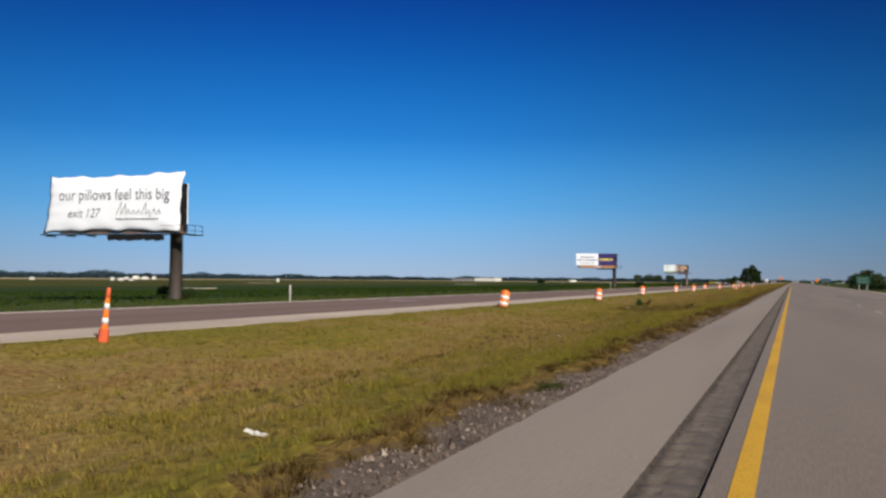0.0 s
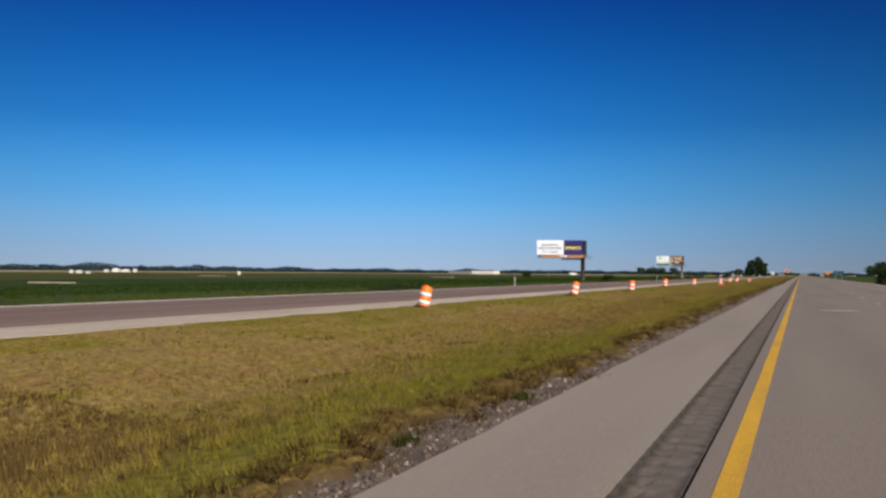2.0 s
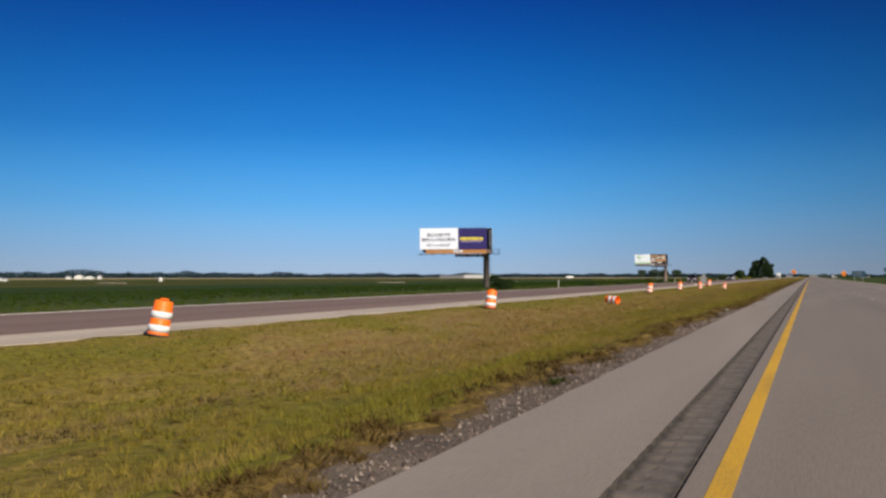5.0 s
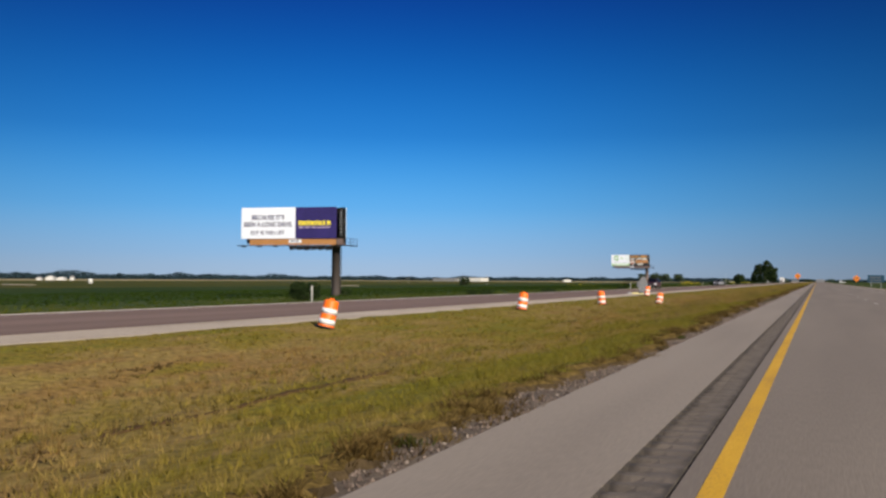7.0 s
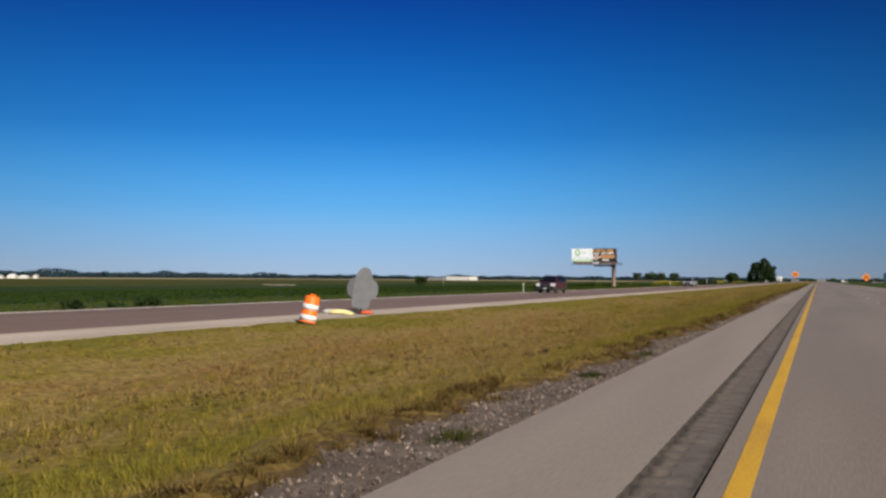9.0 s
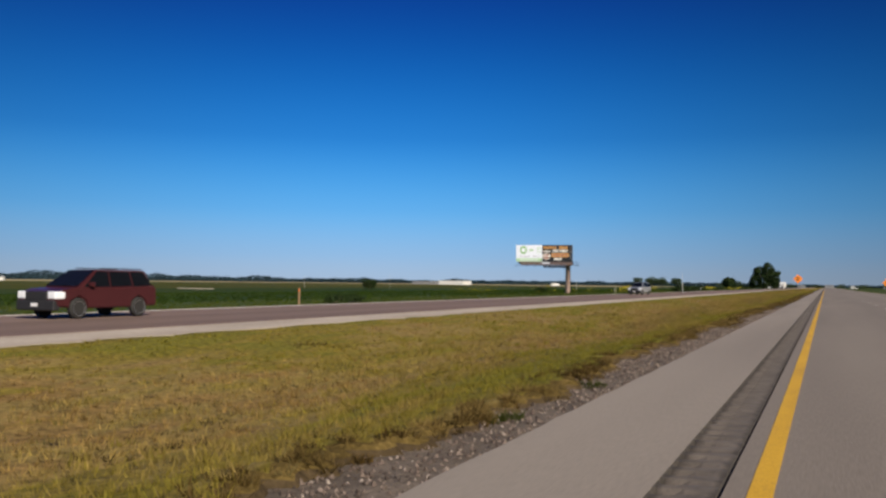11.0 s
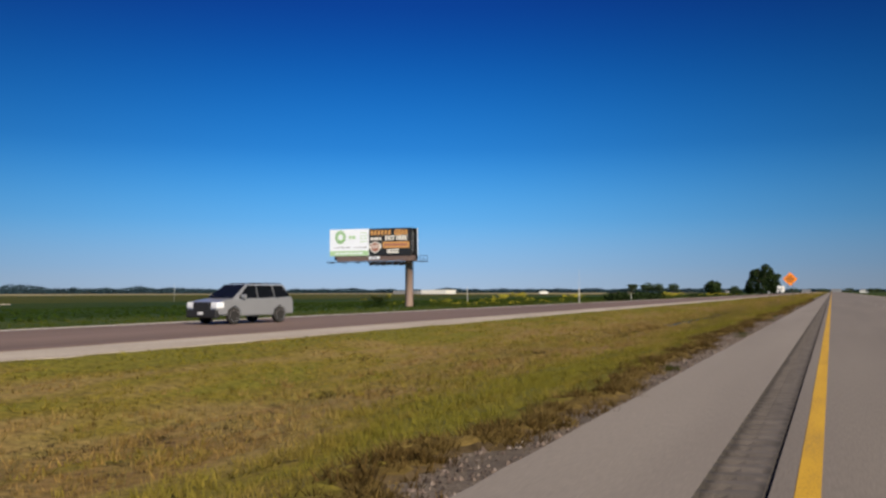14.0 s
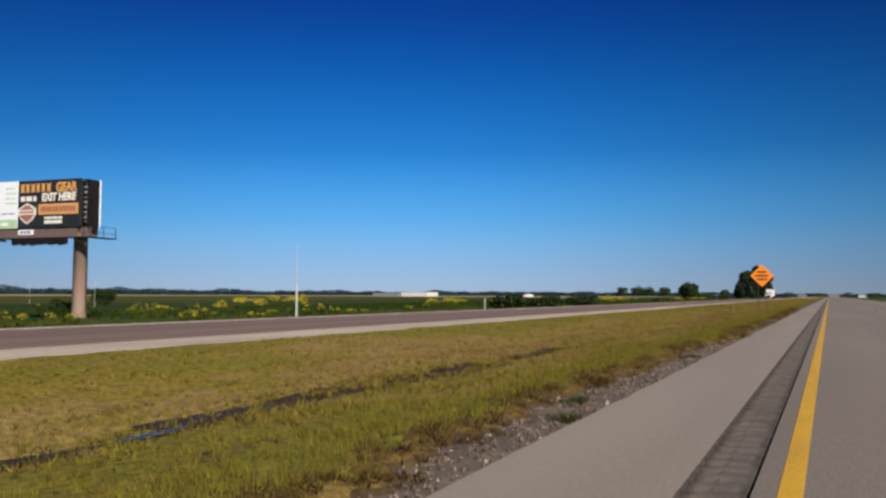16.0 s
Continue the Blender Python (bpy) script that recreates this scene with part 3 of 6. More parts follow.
# milled rumble strip, grooves about 0.3 m apart
ry = np.arange(-12, 560, 0.0775)
groove = np.clip(np.cos(2 * np.pi * ry / 0.31), -0.35, 1)
rows_x = np.array([-0.679, -0.655, -0.56, -0.47, -0.34, -0.262, -0.246, -0.232, -0.221])
sunk = np.array([0, 0.020, 0.016, 0.010, 0.008, 0.010, 0.030, 0.028, 0])
cut = np.array([0, 0.036, 0.036, 0.018, 0.010, 0.010, 0.006, 0.004, 0])
rv = np.stack([np.repeat(rows_x, len(ry)), np.tile(ry, 9), (-sunk[:, None] - cut[:, None] * groove[None]).ravel() - 0.001], -1)
ri = np.arange(9 * len(ry)).reshape(9, -1)
rf = np.stack([ri[:-1, :-1], ri[1:, :-1], ri[1:, 1:], ri[:-1, 1:]], -1).reshape(-1, 4)
rumble = raw("rumble_strip", rv, rf, M_RUMBLE)
tagged(rumble, "dark milled rumble strip with cross grooves in the shoulder", "rumble strip", kind="structure")
strip("rumble_strip_far", -0.679, -0.221, 560, Y1, -0.3, -0.004, M_RUMBLE, "dark milled rumble strip with cross grooves in the shoulder", "rumble strip", step=20)
strip("rumble_strip_behind", -0.679, -0.221, Y0, -12, -0.3, -0.004, M_RUMBLE, "dark milled rumble strip with cross grooves in the shoulder", "rumble strip", step=20)

strip("yellow_line", -0.068, 0.088, Y0, Y1, -0.05, 0.004, M_YELLOW, "worn yellow edge line painted on the highway", "road marking", edge=0.003, step=2.0, seed=7)
strip("outer_edge", 10.7, 11.6, Y0, Y1, -0.3, -0.006, M_PALE_GRAVEL, "pale gravel edge of the highway", "road shoulder", step=20)
strip("white_edge_line", 7.75, 7.88, Y0, Y1, -0.05, 0.004, M_FAINT, "worn white edge line on the highway", "road marking", step=20)
strip("opposite_edge_line", -27.68, -27.48, Y0, Y1, -0.1, -0.046, M_WHITELINE, "white edge line of the opposite carriageway", "road marking", step=20)


def painted(name, x0, x1, y0, y1, z, label):
    ob = part(name, boxed(x0, x1, y0, y1, z - 0.02, z), M_FAINT)
    return tagged(ob, label, "road marking", kind="structure")


for k in range(66):
    painted("lane_dash", 3.95, 4.06, 5.4 + 12.19 * k, 8.45 + 12.19 * k, 0.004, "worn white lane dash on the highway")
painted("shoulder_bar", -1.82, -1.04, 58.7, 59.2, 0.004, "short white bar painted across the shoulder")
painted("lane_bar", 1.2, 2.6, 94.0, 94.6, 0.004, "short white bar painted across the lane")
painted("opposite_bar", -24.2, -22.5, 49.3, 50.0, -0.046, "short white bar painted across the opposite lane")

# ragged dark sheet just above the pavement
bm = bmesh.new()
bm.faces.new([bm.verts.new((x_, 76 + y_, 0.004)) for x_, y_ in ((4.8, -0.2), (5.6, -0.55), (6.9, -0.4), (8.4, -0.9), (9.9, -0.7), (10.3, 0.6), (8.9, 1.1), (7.2, 0.6), (6.0, 0.7), (5.2, 0.2))])
tagged(part("dark_patch", bm, M_RUMBLE), "dark ragged patch across the highway lane", "road patch", kind="structure")

# ---- traffic drums ----
DRUMS = "channelizing drums along the median"


def drum_parts(root, handle=True):
    bm = bmesh.new()
    prof = [(0.0, 0.89), (0.20, 0.87), (0.235, 0.4), (0.258, 0.02), (0.275, 0.0), (0.268, 0.03), (0.264, 0.30), (0.256, 0.32), (0.253, 0.64), (0.245, 0.66), (0.238, 0.84), (0.225, 0.885), (0.19, 0.905), (0.0, 0.91)]
    part("barrel", lathe(prof, 28, bm), M_ORANGE, root, smooth=True)
    for z0, z1, r0, r1 in ((0.105, 0.28, 0.270, 0.2685), (0.45, 0.625, 0.259, 0.2575)):
        part("reflective_band", lathe([(r0 - 0.008, z0), (r0, z0), (r1, z1), (r1 - 0.008, z1)], 28, caps=False), M_BAND, root, "white reflective band", smooth=True)
    bm = bmesh.new()
    rod(bm, (-0.1, 0, 0.89), (-0.08, 0, 0.945), 0.018)
    rod(bm, (0.1, 0, 0.89), (0.08, 0, 0.945), 0.018)
    rod(bm, (-0.09, 0, 0.945), (0.09, 0, 0.945), 0.02)
    part("handle", bm, M_ORANGE, root)


drum = thing("traffic_drum", pose(-14.0, 43.17, 0), "orange plastic traffic drum with two white reflective bands", "traffic drum", DRUMS)
drum_parts(drum)
ring = [(0.315 + 0.032 * math.cos(a), 0.016 + 0.03 * math.sin(a)) for a in np.linspace(-math.pi, math.pi, 13)]
part("rubber_base", lathe(ring, 28, caps=False), M_RUBBER, drum, "black rubber ring at the foot", smooth=True)
# x, y, lean sideways, turn
SPOTS = [(-13.9, 65.7, 6, 40), (-14.57, 90.67, 7, 80), (-14.21, 115.34, 9, 10), (-14.02, 135.96, 5, 200), (-14.67, 161.3, 6, 30), (-13.7, 182.8, 4, 140),
         (-13.77, 226.9, 8, 70), (-13.53, 245.66, 6, 190), (-12.98, 261.31, -3, 20), (-10.92, 272.0, 6, 110), (-14.56, 286.4, 7, 250)]


def stand(x, y, lean=0, turn=0):
    return Matrix.Translation((x, y, float(ground_z(x, y)) - 0.005)) @ pose(0, 0, 0, -1.2 * lean, 1.2 * lean, 0) @ pose(0, 0, 0, 0, 0, turn)


drum.matrix_basis = stand(-14.4, 43.65, 8, 15)
for k, (x, y, lean, turn) in enumerate(SPOTS):
    other = copy_thing(drum, stand(x, y, lean, turn))
    if k == 9:
        other["label"] = "orange traffic drum set apart down the grass slope"
    if k == 10:
        other["label"] = "orange traffic drum beside sandbags and a turned sign"

fallen = thing("fallen_drum", Matrix.Translation((-11.4, 199.55, float(ground_z(-11.4, 199.55)) + 0.25)) @ pose(0, 0, 0, 0, 0, -22) @ pose(0, 0, 0, 0, -84, 0) @ pose(0, 0, -0.45),
               "orange traffic drum lying on its side, open end showing", "traffic drum", DRUMS)
drum_parts(fallen)

# a slim stacked cone
cone = thing("channelizer_cone", stand(-14.45, 14.85, 3), "tall slim orange channelizer cone with white bands", "traffic cone")
part("post", lathe([(0.085, 0.10), (0.08, 0.14), (0.046, 1.10), (0.036, 1.16), (0.04, 1.17), (0.04, 1.26), (0.0, 1.27)], 20), M_ORANGE, cone, smooth=True)
for z0, z1 in ((0.42, 0.56), (0.76, 0.90)):
    ra, rb = 0.086 - 0.038 * (z0 - 0.1), 0.086 - 0.038 * (z1 - 0.1)
    part("reflective_band", lathe([(ra - 0.01, z0), (ra + 0.003, z0), (rb + 0.003, z1), (rb - 0.01, z1)], 20), M_BAND, cone, "white reflective band", smooth=True)
part("base", lathe([(0.125, 0.0), (0.125, 0.05), (0.115, 0.28), (0.088, 0.31)], 8), M_CONEBASE, cone, "faded red base")
part("tip", lathe([(0.042, 1.02), (0.052, 1.025), (0.044, 1.262), (0.0, 1.275)], 16), M_CONEBASE, cone, "faded red tip", smooth=True)

# ---- billboards ----
def outline(w0, w1, z0, z1):
    return [(w0, z0), (w1, z0), (w1, z1), (w0, z1)]


def plate(name, x0, x1, z0, z1, y, material, parent, label="", thick=0.01):
    return part(name, boxed(x0, x1, y - thick, y, z0, z1), material, parent, label)


def disc(name, x, z, r, y, material, parent, sides=24, thick=0.01):
    pts = [(x + r * math.cos(2 * math.pi * k / sides), z + r * math.sin(2 * math.pi * k / sides)) for k in range(sides)]
    return part(name, prism(pts, y - thick, y), material, parent)


def bars(x0, x1, z0, z1, y, material, parent, count, seed, name="print_bar"):
    """A line of unreadable print: short bars of uneven width."""
    rng = random.Random(seed)
    cuts = [rng.uniform(0.6, 1.4) for _ in range(count)]
    k, x = (x1 - x0) / sum(cuts), x0
    bm = bmesh.new()
    for c in cuts:
        box(bm, x, x + c * k * 0.8, y - 0.008, y, z0, z1)
        x += c * k
    return part(name, bm, material, parent)


def billboard(spot, angle, label, top, apron_mat, pole_mat, front, col=(-1.15, 0.65)):
    """A two-sided flag-mounted bulletin. Its front faces -y, its right end lies at x = 0, its foot at z = 0."""
    root = thing("billboard", Matrix.Translation((*spot, -0.57)) @ pose(0, 0, 0, 0, 0, angle), label, "billboard", "roadside billboards")
    base = top - 4.27
    # column and its head
    part("column", lathe([(0.62, -0.7), (0.61, 0.0), (0.58, base - 0.75), (0.62, base - 0.74), (0.62, base - 0.6)], 32), pole_mat, root, smooth=True).location = (*col, 0)
    part("conduit", rod(bmesh.new(), (col[0] + 0.74, col[1], 0.2), (col[0] + 0.74, col[1], base - 0.6), 0.035, sides=6), M_STEEL, root)
    bm = bmesh.new()
    box(bm, -14.2, 0.0, 0.75, 1.45, base - 0.6, base + 0.1, bevel=0.03)
    part("torsion_beam", bm, M_STEEL, root)
    for x in np.linspace(-13.8, -0.1, 8):
        bm = bmesh.new()
        box(bm, x - 0.07, x + 0.07, 0.28, 0.42, base - 0.35, top - 0.05)
        rod(bm, (x, 0.42, top - 0.4), (x, 1.0, base + 0.05), 0.05, sides=6)
        part("upright", bm, M_STEEL, root)
    for x in np.linspace(-13.8, -0.3, 8):
        yb = 1.7 - (x + 0.15) * 0.12
        bm = bmesh.new()
        box(bm, x - 0.07, x + 0.07, yb - 0.30, yb - 0.16, base - 0.35, top - 0.05)
        rod(bm, (x, yb - 0.3, top - 0.4), (x, 1.2, base + 0.05), 0.05, sides=6)
        part("back_upright", bm, M_STEEL, root)
    for z in (base + 0.4, base + 1.6, base + 2.8, top - 0.25):
        part("stringer", boxed(-14.4, -0.05, 0.16, 0.28, z - 0.06, z + 0.06), M_STEEL, root)
    # the far face
    bm = bmesh.new()
    a, b = (-0.15, 1.7), (-14.3, 1.7 + 14.15 * 0.12)
    dx, dy = 0.018, 0.14
    vs = [bm.verts.new((p[0] + k * dx, p[1] + k * dy, z)) for p in (a, b) for k in (0, 1) for z in (base, top)]
    for q in ((0, 1, 3, 2), (4, 6, 7, 5), (0, 2, 6, 4), (1, 5, 7, 3), (0, 4, 5, 1), (2, 3, 7, 6)):
        bm.faces.new([vs[i] for i in q])
    bmesh.ops.recalc_face_normals(bm, faces=bm.faces)
    part("far_face", bm, M_VINYL, root, "white edge of the far advertisement")
    part("far_backing", boxed(-14.2, 0.06, -0.06, -0.02, base + 0.02, top - 0.02), M_STEEL, root).matrix_basis = Matrix.Translation((-0.2, 1.7, 0)) @ pose(0, 0, 0, 0, 0, -6.84)
    # apron, walkway, rails
    part("apron", boxed(-13.4, -1.0, 0.02, 0.10, base - 0.85, base - 0.03), apron_mat, root)
    part("apron_end", boxed(-0.98, -0.08, 0.16, 1.5, base - 0.85, base - 0.03), M_APRON_BROWN, root, "dark brown end of the apron")
    plate("name_plate", -7.7, -5.9, base - 0.58, base - 0.14, 0.0, M_VINYL, root, "small white name plate")
    bars(-7.45, -6.15, base - 0.47, base - 0.25, -0.012, M_INK, root, 3, 4)
    deck = base - 0.33
    part("walkway", boxed(-14.9, 1.4, -0.95, -0.12, deck - 0.69, deck - 0.61), M_STEEL, root)
    part("end_walkway", boxed(0.5, 1.4, -0.12, 2.2, deck - 0.69, deck - 0.61), M_STEEL, root)
    for x in np.linspace(-14.2, -0.4, 7):
        bm = bmesh.new()
        box(bm, x - 0.05, x + 0.05, -0.95, 0.5, deck - 0.83, deck - 0.69)
        rod(bm, (x, -0.9, deck - 0.78), (x, 0.4, deck - 0.55), 0.04, sides=6)
        part("bracket", bm, M_STEEL, root)
    for k, x in enumerate(np.linspace(-6.7, -1.6, 6)):
        drop = deck - 1.27 - 0.03 * (k % 3)
        part("hanging_panel", prism([(x - 0.5, deck - 0.75), (x + 0.46, deck - 0.75), (x + 0.46, drop + 0.12), (x - 0.38, drop)], -1.2, -0.85), M_STEEL, root)
    for pos in ((0.6, -0.9), (1.35, -0.9), (1.35, 0.6), (1.35, 2.1)):
        part("rail_post", rod(bmesh.new(), (*pos, deck - 0.65), (*pos, deck + 0.28), 0.03, sides=6), M_STEEL, root)
    for z in (deck - 0.25, deck + 0.27):
        bm = bmesh.new()
        rod(bm, (0.2, -0.9, z), (1.35, -0.9, z), 0.022, sides=6)
        rod(bm, (1.35, -0.9, z), (1.35, 2.1, z), 0.022, sides=6)
        part("rail", bm, M_STEEL, root)
    # ladder and dark closing panel at the open end
    part("end_panel", boxed(-0.60, -0.22, 0.30, 1.5, base + 0.05, top - 0.05), M_STEEL, root)
    for k in range(9):
        part("rung", boxed(-0.55, -0.40, 0.27, 0.298, base + 0.35 + 0.44 * k, base + 0.50 + 0.44 * k), M_GALV, root)
        part("rung", boxed(-0.33, -0.24, 0.27, 0.298, base + 0.30 + 0.44 * k, base + 0.55 + 0.44 * k), M_GALV, root)
    front(root, base, top)
    return root


def pillow_front(root, base, top):
    """White vinyl cut like a plump pillow, with drawn-out corners."""
    n, m = 48, 20
    zc, hh, xc, hw = (base + top) / 2 + 0.02, 3.02, -7.2, 7.6
    bm = bmesh.new()
    grid = {}
    for s in (0, 1):
        for i in range(n + 1):
            for j in range(m + 1):
                u, v = 2 * i / n - 1, 2 * j / m - 1
                x = xc + hw * u * (1 - 0.035 * (1 - v * v)) + 0.05 * math.sin(9 * v) * abs(u) ** 8
                x += 0.32 * max(0.0, -u) ** 3 * (v - 0.3) + 0.16 * max(0.0, u) ** 3 * v
                z = zc + hh * v * (1 - 0.085 * (1 - abs(u) ** 2.4)) + (0.09 * math.sin(11 * u + 1) + 0.05 * math.sin(23 * u)) * abs(v) ** 6 * math.copysign(1, v) + 0.16 * u * max(v, 0)
                puff = 0.32 * ((1 - u ** 8) * (1 - v ** 4)) ** 0.5
                puff += 0.05 * math.sin(14 * u + 5 * v) * abs(v) ** 3 * (1 - u ** 8) + 0.04 * math.sin(18 * v) * abs(u) ** 4 * (1 - v ** 8)
                edge = i in (0, n) or j in (0, m)
                grid[s, i, j] = grid[0, i, j] if s and edge else bm.verts.new((x, -0.12 - (puff if s == 0 else -0.1), z))
        for i in range(n):
            for j in range(m):
                q = [grid[s, i, j], grid[s, i + 1, j], grid[s, i + 1, j + 1], grid[s, i, j + 1]]
                bm.faces.new(q if s == 0 else q[::-1])
    face = part("pillow_face", bm, M_VINYL, root, "white pillow-shaped advertisement with drawn-out corners", smooth=True)
    words("our pillows feel this big", xc + 0.15, zc + 0.38, 1.12, -0.50, M_INK, face, width=12.3, bold=-0.006)
    words("exit 127", xc - 3.2, zc - 1.35, 0.88, -0.50, M_INK, face, width=3.7, shear=0.25, bold=-0.006)
    # the advertiser's mark as plain strokes
    bm = bmesh.new()
    for k in range(9):
        x = xc + 0.55 + 0.55 * k
        h = (1.25, 1.1, 0.5, 0.45, 0.5, 1.2, 0.5, 0.6, 0.5)[k]
        lowz = zc - (1.55 if k == 6 else 1.1)
        rod(bm, (x, -0.5, zc - 1.1), (x + 0.35 * h + 0.1, -0.5, zc - 1.1 + h), 0.035, sides=5)
        rod(bm, (x + 0.35 * h + 0.1, -0.5, zc - 1.1 + h * 0.85), (x + 0.45, -0.5, lowz), 0.028, sides=5)
    part("script_mark", bm, M_INK, face)
    bars(xc + 0.5, xc + 5.2, zc - 1.62, zc - 1.5, -0.49, M_INK, face, 13, 8)
    part("corner_seam", rod(bmesh.new(), (xc + 5.4, -0.42, zc - 2.2), (xc + 7.0, -0.3, zc - 2.3), 0.015, sides=5), M_INK, face)


def purple_front(root, base, top):
    face = part("white_panel", boxed(-14.63, -6.77, -0.10, 0.12, base, top, bevel=0.02), M_VINYL, root, "white vinyl half with dark lettering")
    words("BECAUSE IT'S", -10.75, base + 2.62, 0.62, -0.12, M_NAVY, face, width=4.7, bold=0.022)
    words("BEEN A LONG DRIVE.", -10.7, base + 1.66, 0.62, -0.12, M_NAVY, face, width=7.0, bold=0.022)
    words("EXIT 42 THEN LEFT", -10.75, base + 0.58, 0.5, -0.12, M_NAVY, face, width=4.9, bold=0.012)
    pur = part("purple_panel", boxed(-6.75, -0.95, -0.10, 0.12, base, top, bevel=0.02), M_PURPLE, root, "purple vinyl half with a yellow mark")
    for k, w in enumerate((1.0, 1.0, 1.0, 0.95, 1.0, 0.85, 0.6, 1.0)):
        x = -6.3 + 0.58 * k
        lo, hi = (base + 1.78, base + 2.0) if k % 2 else (base + 2.2, base + 2.42)
        x2 = x + 0.49 * w
        pts = [(x, base + 1.78), (x + 0.2, base + 1.78), (x + 0.2, lo if not k % 2 else base + 2.0), (x2 - 0.16, lo if not k % 2 else base + 2.0), (x2 - 0.16, base + 1.78), (x2, base + 1.78), (x2, hi if not k % 2 else base + 2.3), (x, base + 2.42)]
        part("letter_block", prism(pts, -0.115, -0.101), M_LEMON, pur, "yellow block of lettering")
    bars(-6.25, -1.7, base + 1.45, base + 1.58, -0.101, M_LILAC, pur, 6, 12)


def gear_front(root, base, top):
    face = part("white_panel", boxed(-14.63, -7.72, -0.10, 0.12, base, top, bevel=0.02), M_VINYL, root, "white vinyl half with a green emblem")
    bm = bmesh.new()
    for k in range(12):
        a = 2 * math.pi * k / 12
        pts = [(-12.7 + r * math.cos(a + b), top - 1.25 + 1.15 * r * math.sin(a + b)) for r, b in ((0.5, -0.24), (0.9, -0.2), (0.98, 0), (0.9, 0.2), (0.5, 0.24))]
        prism(pts, -0.115, -0.101, bm)
    part("emblem_petals", bm, M_LEAFGREEN, face, "green petal emblem")
    disc("emblem_ring", -12.7, top - 1.25, 0.62, -0.116, M_PALEGREEN, face)
    disc("emblem_heart", -12.7, top - 1.25, 0.46, -0.127, M_VINYL, face)
    bars(-11.2, -9.9, top - 1.55, top - 1.05, -0.101, M_PALEGREEN, face, 2, 3)
    for k in range(4):
        bars(-9.2, -8.0 + 0.2 * (k % 2), top - 0.7 - 0.45 * k, top - 0.58 - 0.45 * k, -0.101, M_PALEGREEN, face, 3, 20 + k)
    bars(-13.8, -10.8, base + 1.29, base + 1.41, -0.101, M_INK, face, 4, 31)
    bars(-10.3, -7.9, base + 1.29, base + 1.41, -0.101, M_INK, face, 3, 32)
    plate("green_band", -14.6, -7.76, base + 0.03, base + 0.82, -0.101, M_PALEGREEN, face, "pale green band with print", 0.006)
    bars(-13.6, -8.6, base + 0.3, base + 0.55, -0.108, M_VINYL, face, 6, 33)
    drk = part("charcoal_panel", boxed(-7.70, -0.55, -0.10, 0.12, base, top, bevel=0.02), M_BLACKV, root, "charcoal vinyl half with orange and white print")
    # a store name as plain blocks with slab ends
    for k in range(6):
        x, d = -7.42 + 0.60 * k, (0.46, 0.44, 0.46, 0.40, 0.42, 0.46)[k]
        z0, z1 = top - 1.06, top - 0.30
        notch = 0.12 + 0.03 * (k % 3)
        pts = [(x, z0), (x + d * 0.42, z0), (x + d * 0.42, z0 + notch), (x + d * 0.58, z0 + notch), (x + d * 0.58, z0), (x + d, z0), (x + d, z0 + 0.1), (x + d * 0.9, z0 + 0.1),
               (x + d * 0.9, z1 - 0.1), (x + d, z1 - 0.1), (x + d, z1), (x + d * 0.6, z1), (x + d * 0.55, z1 - notch), (x + d * 0.45, z1 - notch), (x + d * 0.4, z1), (x, z1), (x, z1 - 0.1), (x + d * 0.1, z1 - 0.1), (x + d * 0.1, z0 + 0.1), (x, z0 + 0.1)]
        part("letter_block", prism(pts, -0.115, -0.101), M_AMBER, drk, "orange block of lettering")
    words("GEAR", -2.2, top - 1.06, 0.78, -0.112, M_AMBER, drk, width=2.35, bold=0.05)
    bars(-7.4, -5.5, top - 1.85, top - 1.42, -0.101, M_CREAM, drk, 3, 40)
    words("EXIT HERE", -3.08, top - 1.86, 0.66, -0.112, M_CREAM, drk, width=3.85, bold=0.045, shear=0.12)
    plate("orange_banner", -5.3, -0.82, base + 1.17, base + 2.12, -0.101, M_AMBER, drk, "orange banner with print")
    bars(-5.05, -1.05, base + 1.40, base + 1.90, -0.113, M_RUST, drk, 11, 41)
    shield = [(-7.6, base + 1.75), (-7.25, base + 1.95), (-6.6, base + 2.25), (-5.95, base + 1.95), (-5.55, base + 1.75), (-5.6, base + 1.15), (-5.95, base + 0.75), (-6.6, base + 0.35), (-7.25, base + 0.75), (-7.55, base + 1.15)]
    part("shield", prism(shield, -0.126, -0.114), M_CREAM, drk, "shield emblem")
    part("shield_field", prism([(-6.6 + (x + 6.6) * 0.84, base + 1.3 + (z - base - 1.3) * 0.84) for x, z in shield], -0.132, -0.1265), M_RUST, drk)
    plate("shield_bar", -7.62, -5.53, base + 1.2, base + 1.65, -0.133, M_CREAM, drk)
    bars(-7.4, -5.75, base + 1.32, base + 1.54, -0.144, M_RUST, drk, 7, 42)
    plate("print_plate", -4.6, -2.6, base + 0.36, base + 0.64, -0.101, M_CREAM, drk)
    bars(-4.6, -2.5, base + 0.74, base + 0.98, -0.101, M_CREAM, drk, 5, 43)


billboard((-55.35, 65.6), 10.5, "billboard with a white pillow-shaped face on one steel column", 11.42, M_APRON_BROWN, M_POLE_DARK, pillow_front, (-0.9, 1.0))
billboard((-57.55, 300.75), 13.0, "white and purple billboard with ochre apron on a brown column", 11.72, M_APRON, M_POLE_DARK, purple_front)
billboard((-58.3, 530.85), 5.0, "white and charcoal billboard on a tan steel column", 11.95, M_APRON_BROWN, M_POLE_TAN, gear_front)

